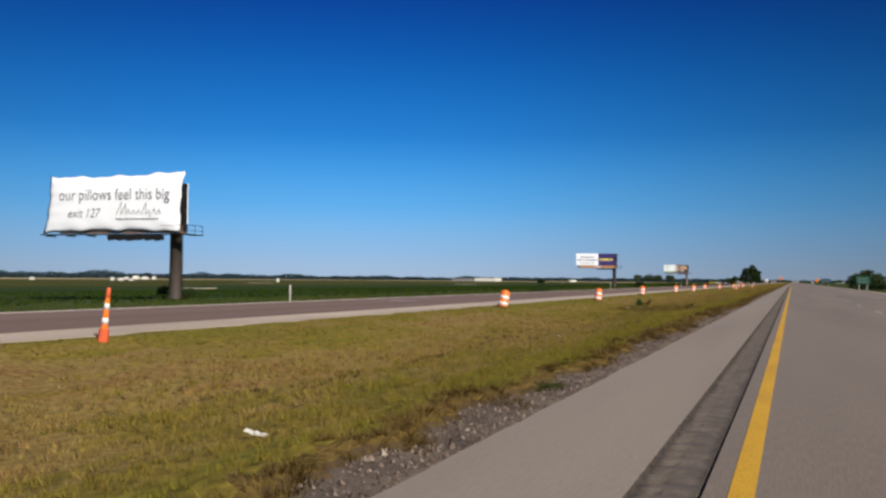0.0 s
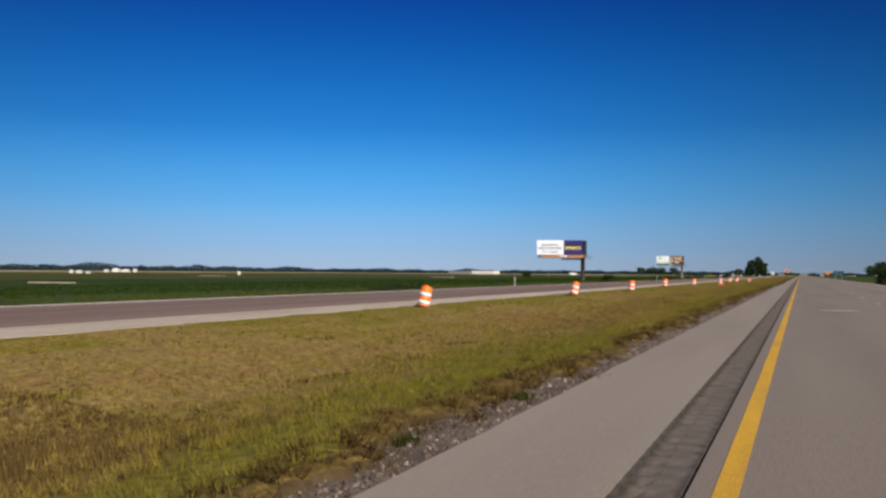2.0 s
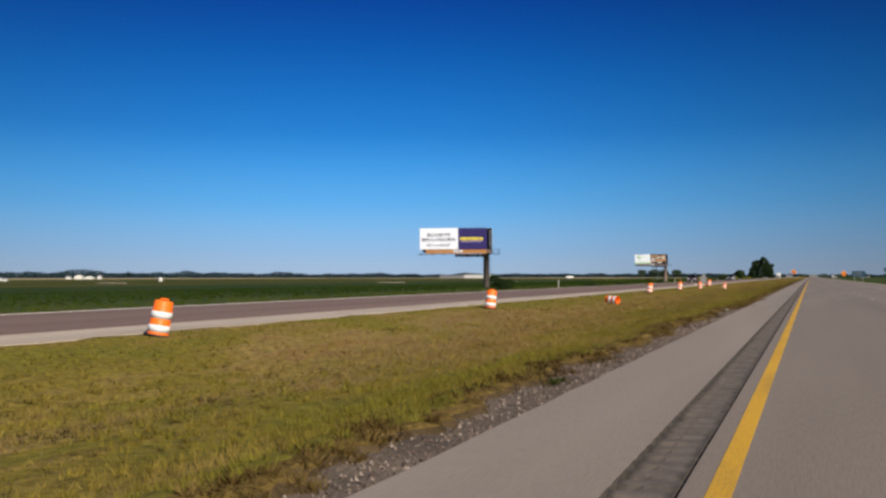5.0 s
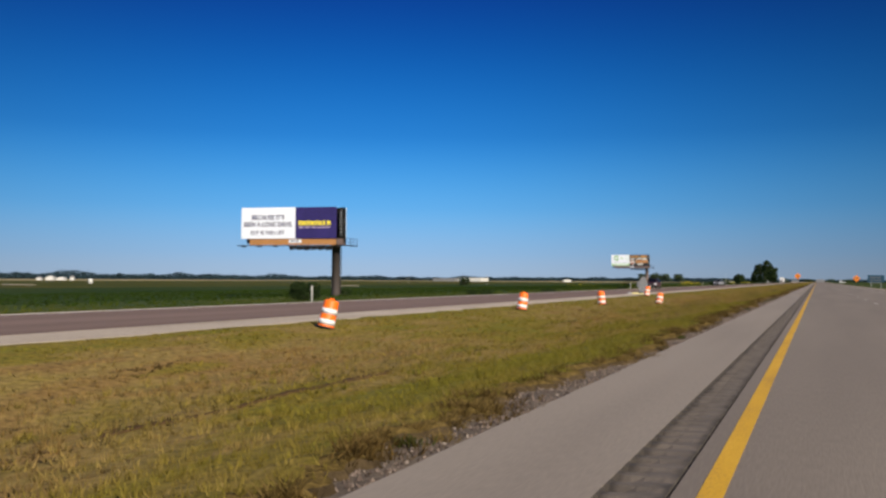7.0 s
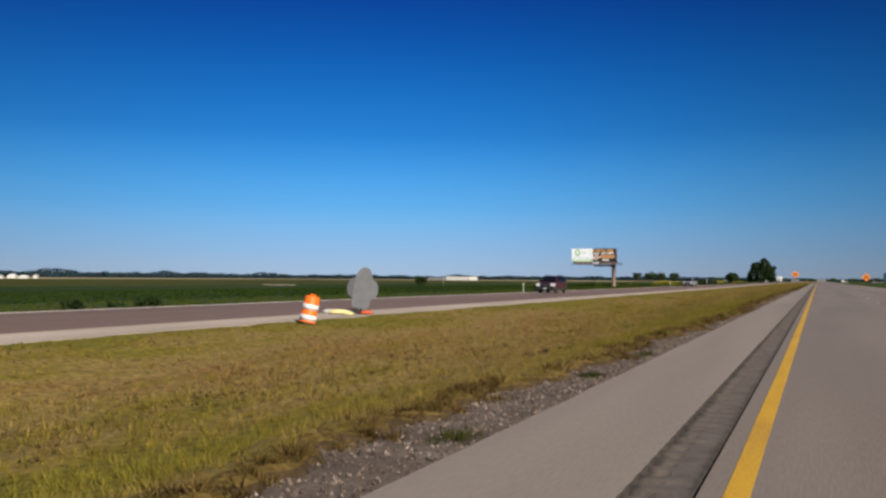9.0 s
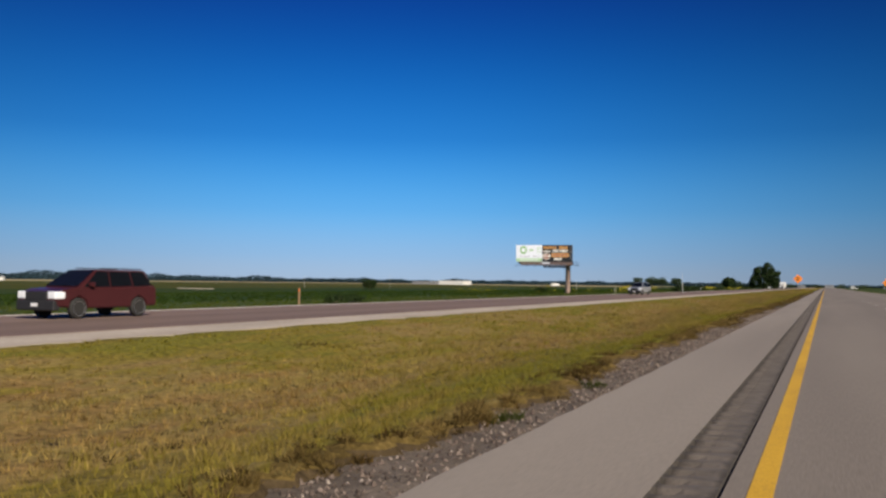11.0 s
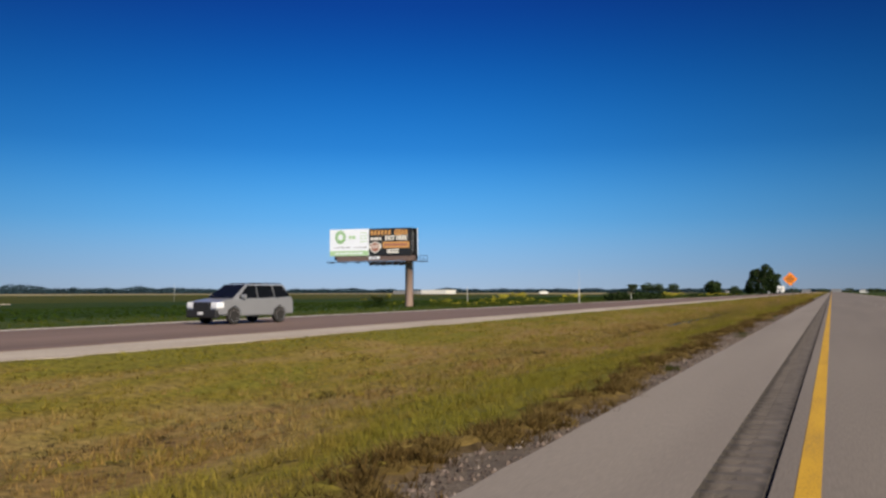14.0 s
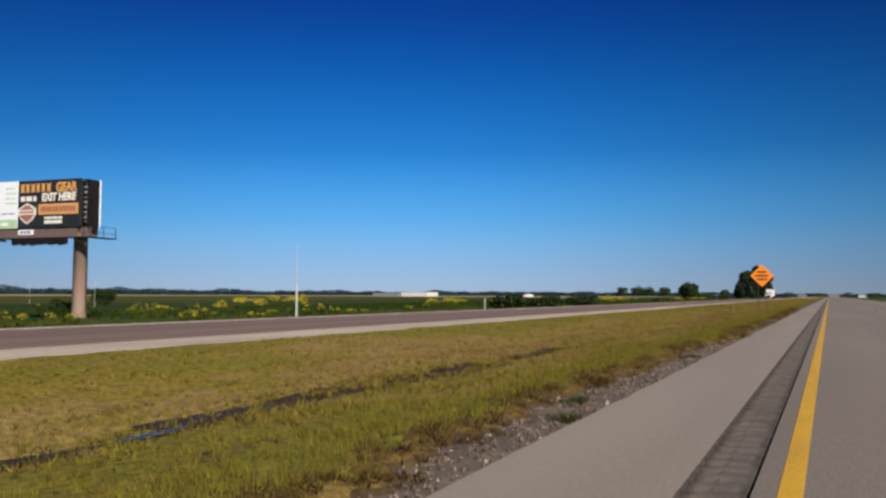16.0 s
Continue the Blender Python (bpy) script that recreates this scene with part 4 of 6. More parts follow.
# ---- plants, stones and distance ----
def scatter_blades(name, x, y, z, height, width, blades, seed, material, lean=0.5, label="", category="grass"):
    """Tufts of tapering blades at the given places, in one mesh."""
    rng = np.random.default_rng(seed)
    n = len(x)
    px, py, pz = (np.repeat(a, blades) for a in (x, y, z))
    h = np.repeat(height, blades) * rng.uniform(0.55, 1.15, n * blades)
    w = width * rng.uniform(0.6, 1.3, n * blades) * 0.5
    out, turn = rng.uniform(0, 2 * np.pi, n * blades), rng.uniform(0, 2 * np.pi, n * blades)
    spread = np.repeat(height, blades) * 0.6 * rng.random(n * blades)
    bx, by = px + spread * np.cos(out), py + spread * np.sin(out)
    tip = lean * h * rng.uniform(0.3, 1.2, n * blades)
    v = np.empty((n * blades, 3, 3))
    v[:, 0] = np.stack([bx - w * np.cos(turn), by - w * np.sin(turn), pz - 0.02], -1)
    v[:, 1] = np.stack([bx + w * np.cos(turn), by + w * np.sin(turn), pz - 0.02], -1)
    v[:, 2] = np.stack([bx + tip * np.cos(out), by + tip * np.sin(out), pz + h], -1)
    ob = raw(name, v.reshape(-1, 3), np.arange(3 * n * blades).reshape(-1, 3), material)
    return tagged(ob, label, category, kind="stuff")


def spots(n, x0, x1, y0, y1, seed):
    rng = np.random.default_rng(seed)
    return rng.uniform(x0, x1, n), rng.uniform(y0, y1, n), rng


def patchy(x, y):
    """Broad uneven growth, -1 to 1."""
    return np.sin(0.19 * y + 0.8 * x) * 0.5 + np.sin(0.47 * y - 1.1 * x + 2) * 0.3 + np.sin(1.3 * y + 2.2 * x) * 0.2


# the raised rim of the turf beside the crushed stone
ly = np.arange(-10, 575, 0.11)
off = np.array([-0.05, 0.0, 0.035, 0.12, 0.25, 0.45, 0.75, 1.0])
lx = grass_edge(ly)[None] - off[:, None] + 0.02 * np.sin(ly * 41)[None] * (off > 0)[:, None]
lz = lip_z(lx, np.broadcast_to(ly, lx.shape)) + np.array([-0.02, 0, 0.004, 0.004, 0.004, 0.004, 0.002, -0.03])[:, None]
li = np.arange(lx.size).reshape(lx.shape)
lf = np.stack([li[:-1, 1:], li[:-1, :-1], li[1:, :-1], li[1:, 1:]], -1)
lip = raw("turf_edge", np.stack([lx, np.broadcast_to(ly, lx.shape), lz], -1).reshape(-1, 3), lf.reshape(-1, 4), M_LIPSOIL)
lip.data.materials.append(M_LIPTOP)
lip.data.materials.append(M_GRASS_GROUND)
lip.data.polygons.foreach_set("material_index", np.repeat([0, 0, 1, 1, 2, 2, 2], len(ly) - 1).astype(np.int32))
lip.data.polygons.foreach_set("use_smooth", [True] * len(lip.data.polygons))
tagged(lip, "lumpy dark turf edge above the crushed stone", "turf edge", kind="structure")

x, y, rng = spots(76000, -4.75, -2.2, 0, 570, 11)
ok = x < grass_edge(y) - 0.10 - 0.28 * withered(y) * np.clip(1 + 1.6 * patchy(0.3 * x, 1.9 * y), 0, 2) - 0.3 * rng.random(len(x)) ** 2
x, y = x[ok], y[ok]
tall = 0.065 + 0.055 * rng.random(len(x)) + 0.025 * patchy(x, y) + 0.06 * (rng.random(len(x)) > 0.985)
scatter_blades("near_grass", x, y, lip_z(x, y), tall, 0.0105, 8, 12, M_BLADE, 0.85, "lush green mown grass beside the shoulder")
x, y, rng = spots(36000, -6.6, -4.5, 0, 570, 10)
tall = 0.065 + 0.05 * rng.random(len(x)) + 0.028 * patchy(x, y) + 0.06 * (rng.random(len(x)) > 0.985)
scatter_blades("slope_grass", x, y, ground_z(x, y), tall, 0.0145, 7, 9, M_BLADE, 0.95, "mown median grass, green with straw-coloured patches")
x, y, rng = spots(48000, -8.5, -2.9, 0, 570, 111)
ok = (x < grass_edge(y) - 0.1) & (patchy(1.7 * x, 0.6 * y) + 0.5 * rng.random(len(x)) > 0.25)
x, y = x[ok], y[ok]
scatter_blades("cut_straw", x, y, lip_z(x, y), 0.05 + 0.06 * rng.random(len(x)), 0.009, 4, 112, M_CUTSTRAW, 0.9, "pale cut straw standing among the mown grass")
# rusty weeds in clumps where the grass meets the crushed stone
rng = np.random.default_rng(25)
cy = rng.uniform(0, 570, 1900)
cy = cy[rng.random(len(cy)) < 0.25 + withered(cy)]
per = 16
big = np.repeat(rng.uniform(0.3, 1.0, len(cy)) ** 1.5, per)
y = np.repeat(cy, per) + rng.normal(0, 0.30, len(cy) * per) * big
x = np.repeat(grass_edge(cy) + rng.normal(-0.13, 0.16, len(cy)), per) + rng.normal(0, 0.17, len(y)) * big
scatter_blades("edge_weeds", x, y, np.maximum(lip_z(x, y), -0.05), (0.035 + 0.075 * rng.random(len(x))) * (0.5 + big), 0.017, 8, 26, M_RUSTWEED, 1.1, "brown and rusty dry weeds along the gravel edge")
x, y, rng = spots(48000, -10.2, -6.4, 4, 580, 13)
tall = 0.07 + 0.055 * rng.random(len(x)) + 0.03 * patchy(x, y) + 0.07 * (rng.random(len(x)) > 0.99)
wet = np.exp(-((x + 8.6) / 1.1) ** 2) * (y > 455) * (y < 508) * (rng.random(len(x)) > 0.5)
bare = (np.abs(x + 8.6 - 0.12 * np.sin(0.6 * y)) < 0.55 + 0.25 * np.sin(1.1 * y)) & (y > 465) & (y < 509) & (rng.random(len(x)) > 0.25)
x, y, tall, wet = x[~bare], y[~bare], tall[~bare], wet[~bare]
scatter_blades("ditch_grass", x, y, ground_z(x, y), tall + 0.05 * wet, 0.024, 6, 14, M_BLADE, 1.0, "dry mown grass in the shallow ditch")
# taller clumps with dark gaps between them
rng = np.random.default_rng(17)
cx, cy = rng.uniform(-10.5, -3.3, 6500), rng.uniform(2, 570, 6500)
cx, cy = cx[cx < grass_edge(cy) - 0.2], cy[cx < grass_edge(cy) - 0.2]
per = 3
big = np.repeat(rng.uniform(0.5, 1.0, len(cx)), per)
x, y = np.repeat(cx, per) + rng.normal(0, 0.05, len(cx) * per), np.repeat(cy, per) + rng.normal(0, 0.07, len(cx) * per)
scatter_blades("grass_clumps", x, y, lip_z(x, y), (0.10 + 0.07 * rng.random(len(x))) * big, 0.014, 7, 18, M_BLADE, 0.5, "taller uncut clumps standing in the median grass")
# drooping ochre tufts along the same edge
rng = np.random.default_rng(29)
cy = rng.uniform(0, 570, 3000)
cy = cy[np.sin(0.31 * cy) + np.sin(0.83 * cy + 2) + rng.normal(0, 0.8, len(cy)) > 0.9 - 1.6 * withered(cy)]
per = 26
big = np.repeat(rng.uniform(0.4, 1.0, len(cy)), per)
y = np.repeat(cy, per) + rng.normal(0, 0.10, len(cy) * per) * big
x = np.repeat(grass_edge(cy) - rng.normal(0.14, 0.13, len(cy)), per) + rng.normal(0, 0.06, len(y)) * big
scatter_blades("straw_tufts", x, y, np.maximum(lip_z(x, y), -0.05), (0.045 + 0.055 * rng.random(len(x))) * (0.5 + big), 0.012, 5, 30, M_TUFT, 1.3, "drooping ochre tufts of dry grass along the gravel edge")
# flattened dry thatch strewn over the crushed stone
rng = np.random.default_rng(33)
y = rng.uniform(0, 570, 9000)
x = grass_edge(y) + np.abs(rng.normal(0, 0.22, len(y))) - 0.1
ok = (x < -2.16) & (np.sin(0.8 * y) + np.sin(2.1 * y + 1) + rng.normal(0, 0.8, len(y)) > -0.2)
x, y = x[ok], y[ok]
scatter_blades("dry_thatch", x, y, np.full(len(x), -0.042), 0.012 + 0.014 * rng.random(len(x)), 0.014, 5, 34, M_THATCH, 5.0, "flattened brown thatch strewn over the crushed stone")
rng = np.random.default_rng(35)
cy = np.concatenate([np.array([186, 188.5, 205.5, 221.6, 225, 247.6, 270.4, 275.6, 279.4, 384.8, 387, 398.2, 401, 412.9, 415.7, 431, 442.7, 444.5, 457.8, 474.8, 476.4, 487, 497]), rng.uniform(10, 570, 26)])
per = 44
y = np.repeat(cy, per) + rng.normal(0, 0.17, len(cy) * per)
x = np.repeat(np.where(np.arange(len(cy)) < 23, -2.42, -2.6) + rng.normal(0, 0.06, len(cy)), per) + rng.normal(0, 0.08, len(y))
x = np.minimum(x, -2.2)
scatter_blades("shoulder_tufts", x, y, np.full(len(x), -0.05), 0.05 + 0.06 * rng.random(len(x)), 0.016, 6, 36, M_LUSH, 0.7, "dark green tufts rooted at the edge of the asphalt")
# darker dead growth in broken drifts along the ditch and the slope
rng = np.random.default_rng(27)
cy = rng.uniform(6, 560, 420)
cx = np.where(rng.random(420) < 0.55, rng.normal(-8.2, 0.5, 420), rng.uniform(-12.5, -3.6, 420))
cy[:150], cx[:150] = rng.uniform(452, 508, 150), rng.normal(-8.6, 0.35, 150)
per = 22
y = np.repeat(cy, per) + rng.normal(0, 0.7, 420 * per)
x = np.repeat(cx, per) + rng.normal(0, 0.17, 420 * per)
scatter_blades("dead_weeds", x, y, ground_z(x, y), 0.04 + 0.05 * rng.random(len(x)), 0.02, 6, 28, M_DARKWEED, 1.2, "dark brown dead weeds in drifts along the ditch")
x, y, rng = spots(34000, -15.0, -10.0, 8, 600, 15)
ok = x > -14.95 + 0.2 * np.sin(0.7 * y) + 0.14 * np.sin(2.3 * y)
x, y = x[ok], y[ok]
scatter_blades("far_median_grass", x, y, ground_z(x, y), 0.055 + 0.03 * rng.random(len(x)) + 0.02 * patchy(x, y), 0.036, 5, 16, M_BLADE, 1.3, "mown median grass beside the gravel shoulder")
x, y, rng = spots(26000, -15.0, -3.2, 570, 1000, 17)
scatter_blades("distant_median_grass", x, y, ground_z(x, y), 0.12 + 0.07 * rng.random(len(x)), 0.09, 4, 18, M_BLADE, 0.8, "mown median grass further along the road")
x, y, rng = spots(30000, -58.0, -28.7, 20, 760, 19)
x = -28.7 + (x + 28.7) * rng.random(len(x)) ** 0.5
scatter_blades("verge_grass", x, y, ground_z(x, y), 0.14 + 0.14 * rng.random(len(x)) + 0.22 * (rng.random(len(x)) > 0.97), 0.06, 5, 20, M_VERGE, 0.5, "rough green verge grass beyond the opposite road")
x, y, rng = spots(28000, -150.0, -52.0, 40, 900, 21)
scatter_blades("bean_plants", x, y, ground_z(x, y), 0.14 + 0.10 * rng.random(len(x)), 0.26, 5, 22, M_CROP_LEAF, 1.2, "dark green field crop on the flat plain", "crop")
x, y, rng = spots(9000, 10.7, 17, 60, 900, 23)
scatter_blades("right_verge_grass", x, y, ground_z(x, y), 0.15 + 0.15 * rng.random(len(x)), 0.06, 5, 24, M_VERGE, 0.5, "green grass verge beside the highway")

# crushed stone
x, y, rng = spots(112000, -3.3, -2.12, 0, 560, 31)
ok = x > grass_edge(y) - 0.12
x, y = x[ok], y[ok]
n = len(x)
r = rng.uniform(0.009, 0.024, n) * (1 + 0.7 * (rng.random(n) > 0.95))
chip = np.array([(1, 0, -0.3), (0, 1, -0.3), (-1, 0, -0.3), (0, -1, -0.3), (0, 0, 0.9)], float)
tri = np.array([(0, 1, 4), (1, 2, 4), (2, 3, 4), (3, 0, 4)])
turn = rng.uniform(0, 2 * np.pi, n)
pts = chip[None] * (r[:, None, None] * rng.uniform(0.5, 1.4, (n, 5, 1)))
pts[:, 4, :2] += r[:, None] * rng.uniform(-0.5, 0.5, (n, 2))
c, s_ = np.cos(turn)[:, None], np.sin(turn)[:, None]
vx, vy = pts[..., 0] * c - pts[..., 1] * s_, pts[..., 0] * s_ + pts[..., 1] * c
v = np.stack([vx + x[:, None], vy + y[:, None], pts[..., 2] - 0.042 + 0.2 * r[:, None]], -1)
f = (tri[None] + 5 * np.arange(n)[:, None, None]).reshape(-1, 3)
tagged(raw("crushed_stones", v.reshape(-1, 3), f, M_STONE), "grey and brown crushed stones along the shoulder edge", "gravel", kind="stuff")


def leaf_cloud(bm_name, lobes, count, size, seed, material, parent, flat=0.8):
    """A crown: many small leaf cards spread through the shells of several lobes (x, y, z, rx, ry, rz)."""
    rng = np.random.default_rng(seed)
    lobes = np.array(lobes, float)
    vol = (lobes[:, 3] * lobes[:, 4] * lobes[:, 5]) ** 0.67
    pick = rng.choice(len(lobes), count, p=vol / vol.sum())
    d = rng.normal(size=(count, 3))
    d /= np.linalg.norm(d, axis=1)[:, None]
    p = lobes[pick, :3] + lobes[pick, 3:] * d * (rng.uniform(0.45, 1.08, count) ** 0.6)[:, None]
    a, b = rng.normal(size=(count, 3)), rng.normal(size=(count, 3))
    a /= np.linalg.norm(a, axis=1)[:, None]
    b -= (a * b).sum(1)[:, None] * a
    b /= np.linalg.norm(b, axis=1)[:, None]
    k = size * rng.uniform(0.6, 1.4, count)[:, None]
    v = np.stack([p - a * k, p + b * k * 0.55, p + a * k, p - b * k * 0.55], 1)
    return raw(bm_name, v.reshape(-1, 3), np.arange(4 * count).reshape(-1, 4), material, parent)


def tree(spot, height, spread, seed, label, leaves=2600, size=0.45, trunk=0.28, low=0.12, group="", material=None, crown=()):
    rng = random.Random(seed)
    root = thing("tree", Matrix.Translation((*spot, float(ground_z(*spot)) - 0.05)), label, "tree", group)
    bm = bmesh.new()
    rod(bm, (0, 0, -0.2), (0.02 * height, 0, height * 0.45), 0.035 * height, 0.02 * height, 9)
    lobes = []
    for k in range(9):
        a, q = 2 * math.pi * k / 9 + rng.uniform(-0.3, 0.3), rng.uniform(0.3, 0.95)
        rr = spread * (1 - 0.55 * q) * rng.uniform(0.45, 0.75)
        tip = (rr * math.cos(a), rr * math.sin(a), height * (low + (0.9 - low) * q))
        rod(bm, (0.01 * height, 0, height * rng.uniform(0.2, 0.42)), tip, 0.012 * height, 0.004 * height, 6)
        lobes.append((*tip, spread * rng.uniform(0.28, 0.46), spread * rng.uniform(0.28, 0.46), height * rng.uniform(0.13, 0.2)))
    lobes.append((0, 0, height * 0.5, spread * 0.6, spread * 0.6, height * 0.3))
    lobes.append((spread * 0.1, 0, height * 0.82, spread * 0.4, spread * 0.4, height * 0.17))
    part("trunk", bm, M_BARK, root)
    leaf_cloud("crown", crown or lobes, leaves, size, seed, material or M_LEAF, root)
    return root


def bush(spot, height, spread, seed, label, leaves=900, size=0.16, material=None, name="bush", group=""):
    rng = random.Random(seed)
    root = thing(name, Matrix.Translation((*spot, float(ground_z(*spot)) - 0.03)), label, "bush", group)
    bm = bmesh.new()
    lobes = []
    for k in range(6):
        a = 2 * math.pi * k / 6 + rng.uniform(-0.4, 0.4)
        tip = (spread * 0.55 * math.cos(a) * rng.uniform(0.4, 1), spread * 0.55 * math.sin(a) * rng.uniform(0.4, 1), height * rng.uniform(0.45, 0.8))
        rod(bm, (0, 0, 0), tip, 0.03 * height, 0.01 * height, 5)
        lobes.append((*tip, spread * rng.uniform(0.3, 0.5), spread * rng.uniform(0.3, 0.5), height * rng.uniform(0.2, 0.33)))
    lobes.append((0, 0, height * 0.35, spread * 0.7, spread * 0.7, height * 0.33))
    part("stems", bm, M_BARK, root)
    leaf_cloud("foliage", lobes, leaves, size, seed, material or M_SHRUB, root)
    return root


OAK = [(-7, 0, 7, 5, 5, 6), (-4.5, 1, 14, 5, 5, 5.5), (0, 0, 8, 6, 6, 8), (3, 0, 16, 5, 5, 5.5), (5, 0, 10, 5.5, 5, 7), (9, 0, 8, 3.5, 4, 5.5), (11, 0, 13.5, 1.8, 2, 2), (2, 0, 20.5, 2.6, 2.6, 2.2), (-10, 0, 4, 3, 3, 4), (8, 0, 4, 4, 4, 4), (-5.5, 0, 16, 2.2, 2.2, 1.8)]
tree((-47.0, 1090), 22.5, 17.5, 3, "large dark green spreading tree beside the highway", 7000, 0.75, material=M_BUSH, crown=OAK)
for k, (tx, ty, th, ts) in enumerate([(-320, 1900, 17, 15), (-298, 1915, 20, 16), (-276, 1900, 18, 18), (-252, 1920, 18, 15), (-100, 1250, 6, 10), (-84, 1260, 8, 7), (-66, 1300, 5, 10), (46, 705, 9, 6), (55, 735, 12, 8), (64, 760, 10, 7), (72, 900, 9, 7), (86, 1000, 10, 8), (100, 1120, 9, 8)]):
    tree((tx, ty), th, ts, 40 + k, "distant dark green roadside tree", 1500, 0.05 * th, low=0.03, group="distant trees")
for k, (tx, ty, th, ts) in enumerate([(-40, 1450, 6, 9), (-8, 1420, 5, 10), (18, 1480, 6, 9), (40, 1360, 5, 10), (64, 1380, 6, 9), (88, 1300, 6, 10), (112, 1320, 7, 10), (30, 1180, 4, 8), (52, 1120, 4, 7), (126, 1250, 6, 10)]):
    tree((tx, ty), th, ts, 140 + k, "low dark green tree among the distant buildings", 700, 0.4, low=0.02, group="trees by the town")
bush((-45.3, 273.3), 1.75, 2.2, 60, "round dark green bush beside the billboard field", 6500, 0.085, material=M_BUSH)
bush((15.9, 237), 3.6, 3.4, 62, "dark green bush behind the green guide sign", 2600, 0.2, material=M_BUSH)
bush((21.0, 246), 2.2, 4.0, 63, "low dark green hedge on the grass verge", 2200, 0.2, material=M_BUSH)
bush((-187, 653), 5.6, 4.6, 61, "round dark green bush in the field", 3500, 0.2, material=M_BUSH)
for k, (bx, by, bh, bs) in enumerate([(-60.5, 70, 1.5, 1.6), (-56.2, 68, 1.3, 1.3), (-58.8, 303, 1.0, 1.6), (-60, 533, 1.0, 1.5), (-38, 131, 0.7, 1.3), (-39.5, 137, 0.9, 1.8), (-41, 145, 0.8, 2.0), (-43, 152, 0.9, 1.7), (-37.4, 297.6, 0.75, 0.9), (-36.8, 300.2, 0.5, 0.8), (-38.1, 304.1, 0.8, 1.3), (-38, 331, 0.8, 1.6), (-38.3, 386, 1.0, 1.5), (-39.2, 391, 0.9, 1.2)]):
    bush((bx, by), bh, bs, 80 + k, "clump of dark green weeds in the verge", 600, 0.10, material=M_BUSH, name="weed_clump", group="weed clumps")
for k, (bx, by, bh, bs) in enumerate([(-40, 586, 2.6, 3.6), (-40, 602, 2.4, 4.2), (-41, 628, 2.3, 4.6), (-44, 665, 1.5, 4.0), (-46, 742, 1.9, 5), (-47, 800, 8.0, 4.4), (-50, 850, 2.4, 6), (-52, 940, 3, 6)]):
    bush((bx, by), 0.8 * bh, bs, 100 + k, "dark green bush in the row along the field", 1100, 0.06 * bh + 0.12, group="bushes along the field", material=M_BUSH)


def flowers(spot, height, spread, seed, blooms=110, petal=0.06):
    root = thing("flower_clump", Matrix.Translation((*spot, float(ground_z(*spot)) - 0.03)), "clump of tall yellow wildflowers in the verge", "wildflowers", "yellow wildflowers")
    rng = np.random.default_rng(seed)
    bm = bmesh.new()
    for _ in range(16):
        a, r = rng.uniform(0, 6.28), spread * rng.random() ** 0.5
        rod(bm, (r * math.cos(a) * 0.7, r * math.sin(a) * 0.7, 0), (r * math.cos(a), r * math.sin(a), height * rng.uniform(0.6, 0.95)), 0.012, 0.006, 4)
    tagged(part("stalks", bm, M_VERGE, root), kind="stuff")
    leaf_cloud("leaves", [(0, 0, height * 0.35, spread, spread, height * 0.34)], 170, 0.11, seed, M_VERGE, root)
    heads = [(spread * rng.uniform(-0.9, 0.9), spread * rng.uniform(-0.9, 0.9), height * rng.uniform(0.6, 0.95), spread * rng.uniform(0.12, 0.4), spread * 0.3, height * rng.uniform(0.06, 0.2)) for _ in range(4)]
    leaf_cloud("blossoms", heads, blooms, petal, seed + 1, M_FLOWER, root)


rng = random.Random(5)
for fx, fy in [(-42.9, 511.6), (-41.9, 514.5), (-67.4, 545.5), (-74.3, 553.8), (-56.1, 536.6), (-60.8, 542.7), (-38.4, 521.8), (-45.6, 531.2), (-44.4, 536.5), (-45.8, 540.7), (-44.4, 544.5), (-44.8, 547.1), (-42.3, 545.8), (-45.1, 553.6), (-46.4, 569.5), (-50.3, 583.4)]:
    flowers((fx, fy), rng.uniform(0.5, 1.2), rng.uniform(0.4, 1.3), int(1000 + 7 * fy))
for fx, fy in [(-77, 521.5), (-80, 524.5), (-84, 528), (-88, 533), (-92, 538), (-46, 531), (-54, 534.5), (-47, 583), (-36, 690), (-37, 712), (-38, 735), (-39, 775), (-40, 838)]:
    flowers((fx, fy), 1.3, 2.0, int(1000 + fy))
for fx, fy in [(-39, 634), (-39.6, 639), (-39, 644), (-40, 650), (-39.4, 657), (-40, 665), (-39.6, 728), (-40, 752), (-40.4, 778), (-69, 537.4), (-67.6, 539), (-46.4, 536), (-45.6, 541), (-45.2, 545), (-48.4, 583), (-49.4, 592)]:
    flowers((fx, fy), rng.uniform(1.5, 2.0), rng.uniform(1.8, 2.6), int(1000 + 3 * fy), 260, 0.10)

# woods along the skyline
rng = np.random.default_rng(77)
az = rng.uniform(radians(-16), radians(66), 44000)
low = 12 - 4.5 * (az < radians(4)) + 9 * np.clip((az - radians(28)) / radians(24), 0, 1)
clump = 0.55 + 0.75 * np.maximum(0, np.sin(az * 83) * np.sin(az * 29 + 2)) + 0.25 * np.sin(az * 61) * np.sin(az * 23 + 1) + 0.15 * np.sin(az * 190) + 0.1 * np.sin(az * 410)
top = low * np.clip(0.55 + 0.5 * clump, 0.25, 1.25)
dist = 2500 + 120 * rng.random(len(az))
pz = rng.random(len(az)) ** 1.3 * top - 1.5
p = np.stack([-dist * np.sin(az), 240 + dist * np.cos(az), pz], -1)
a = rng.normal(size=p.shape)
a[:, 2] *= 0.6
a /= np.linalg.norm(a, axis=1)[:, None]
b = np.cross(a, rng.normal(size=p.shape))
b /= np.linalg.norm(b, axis=1)[:, None]
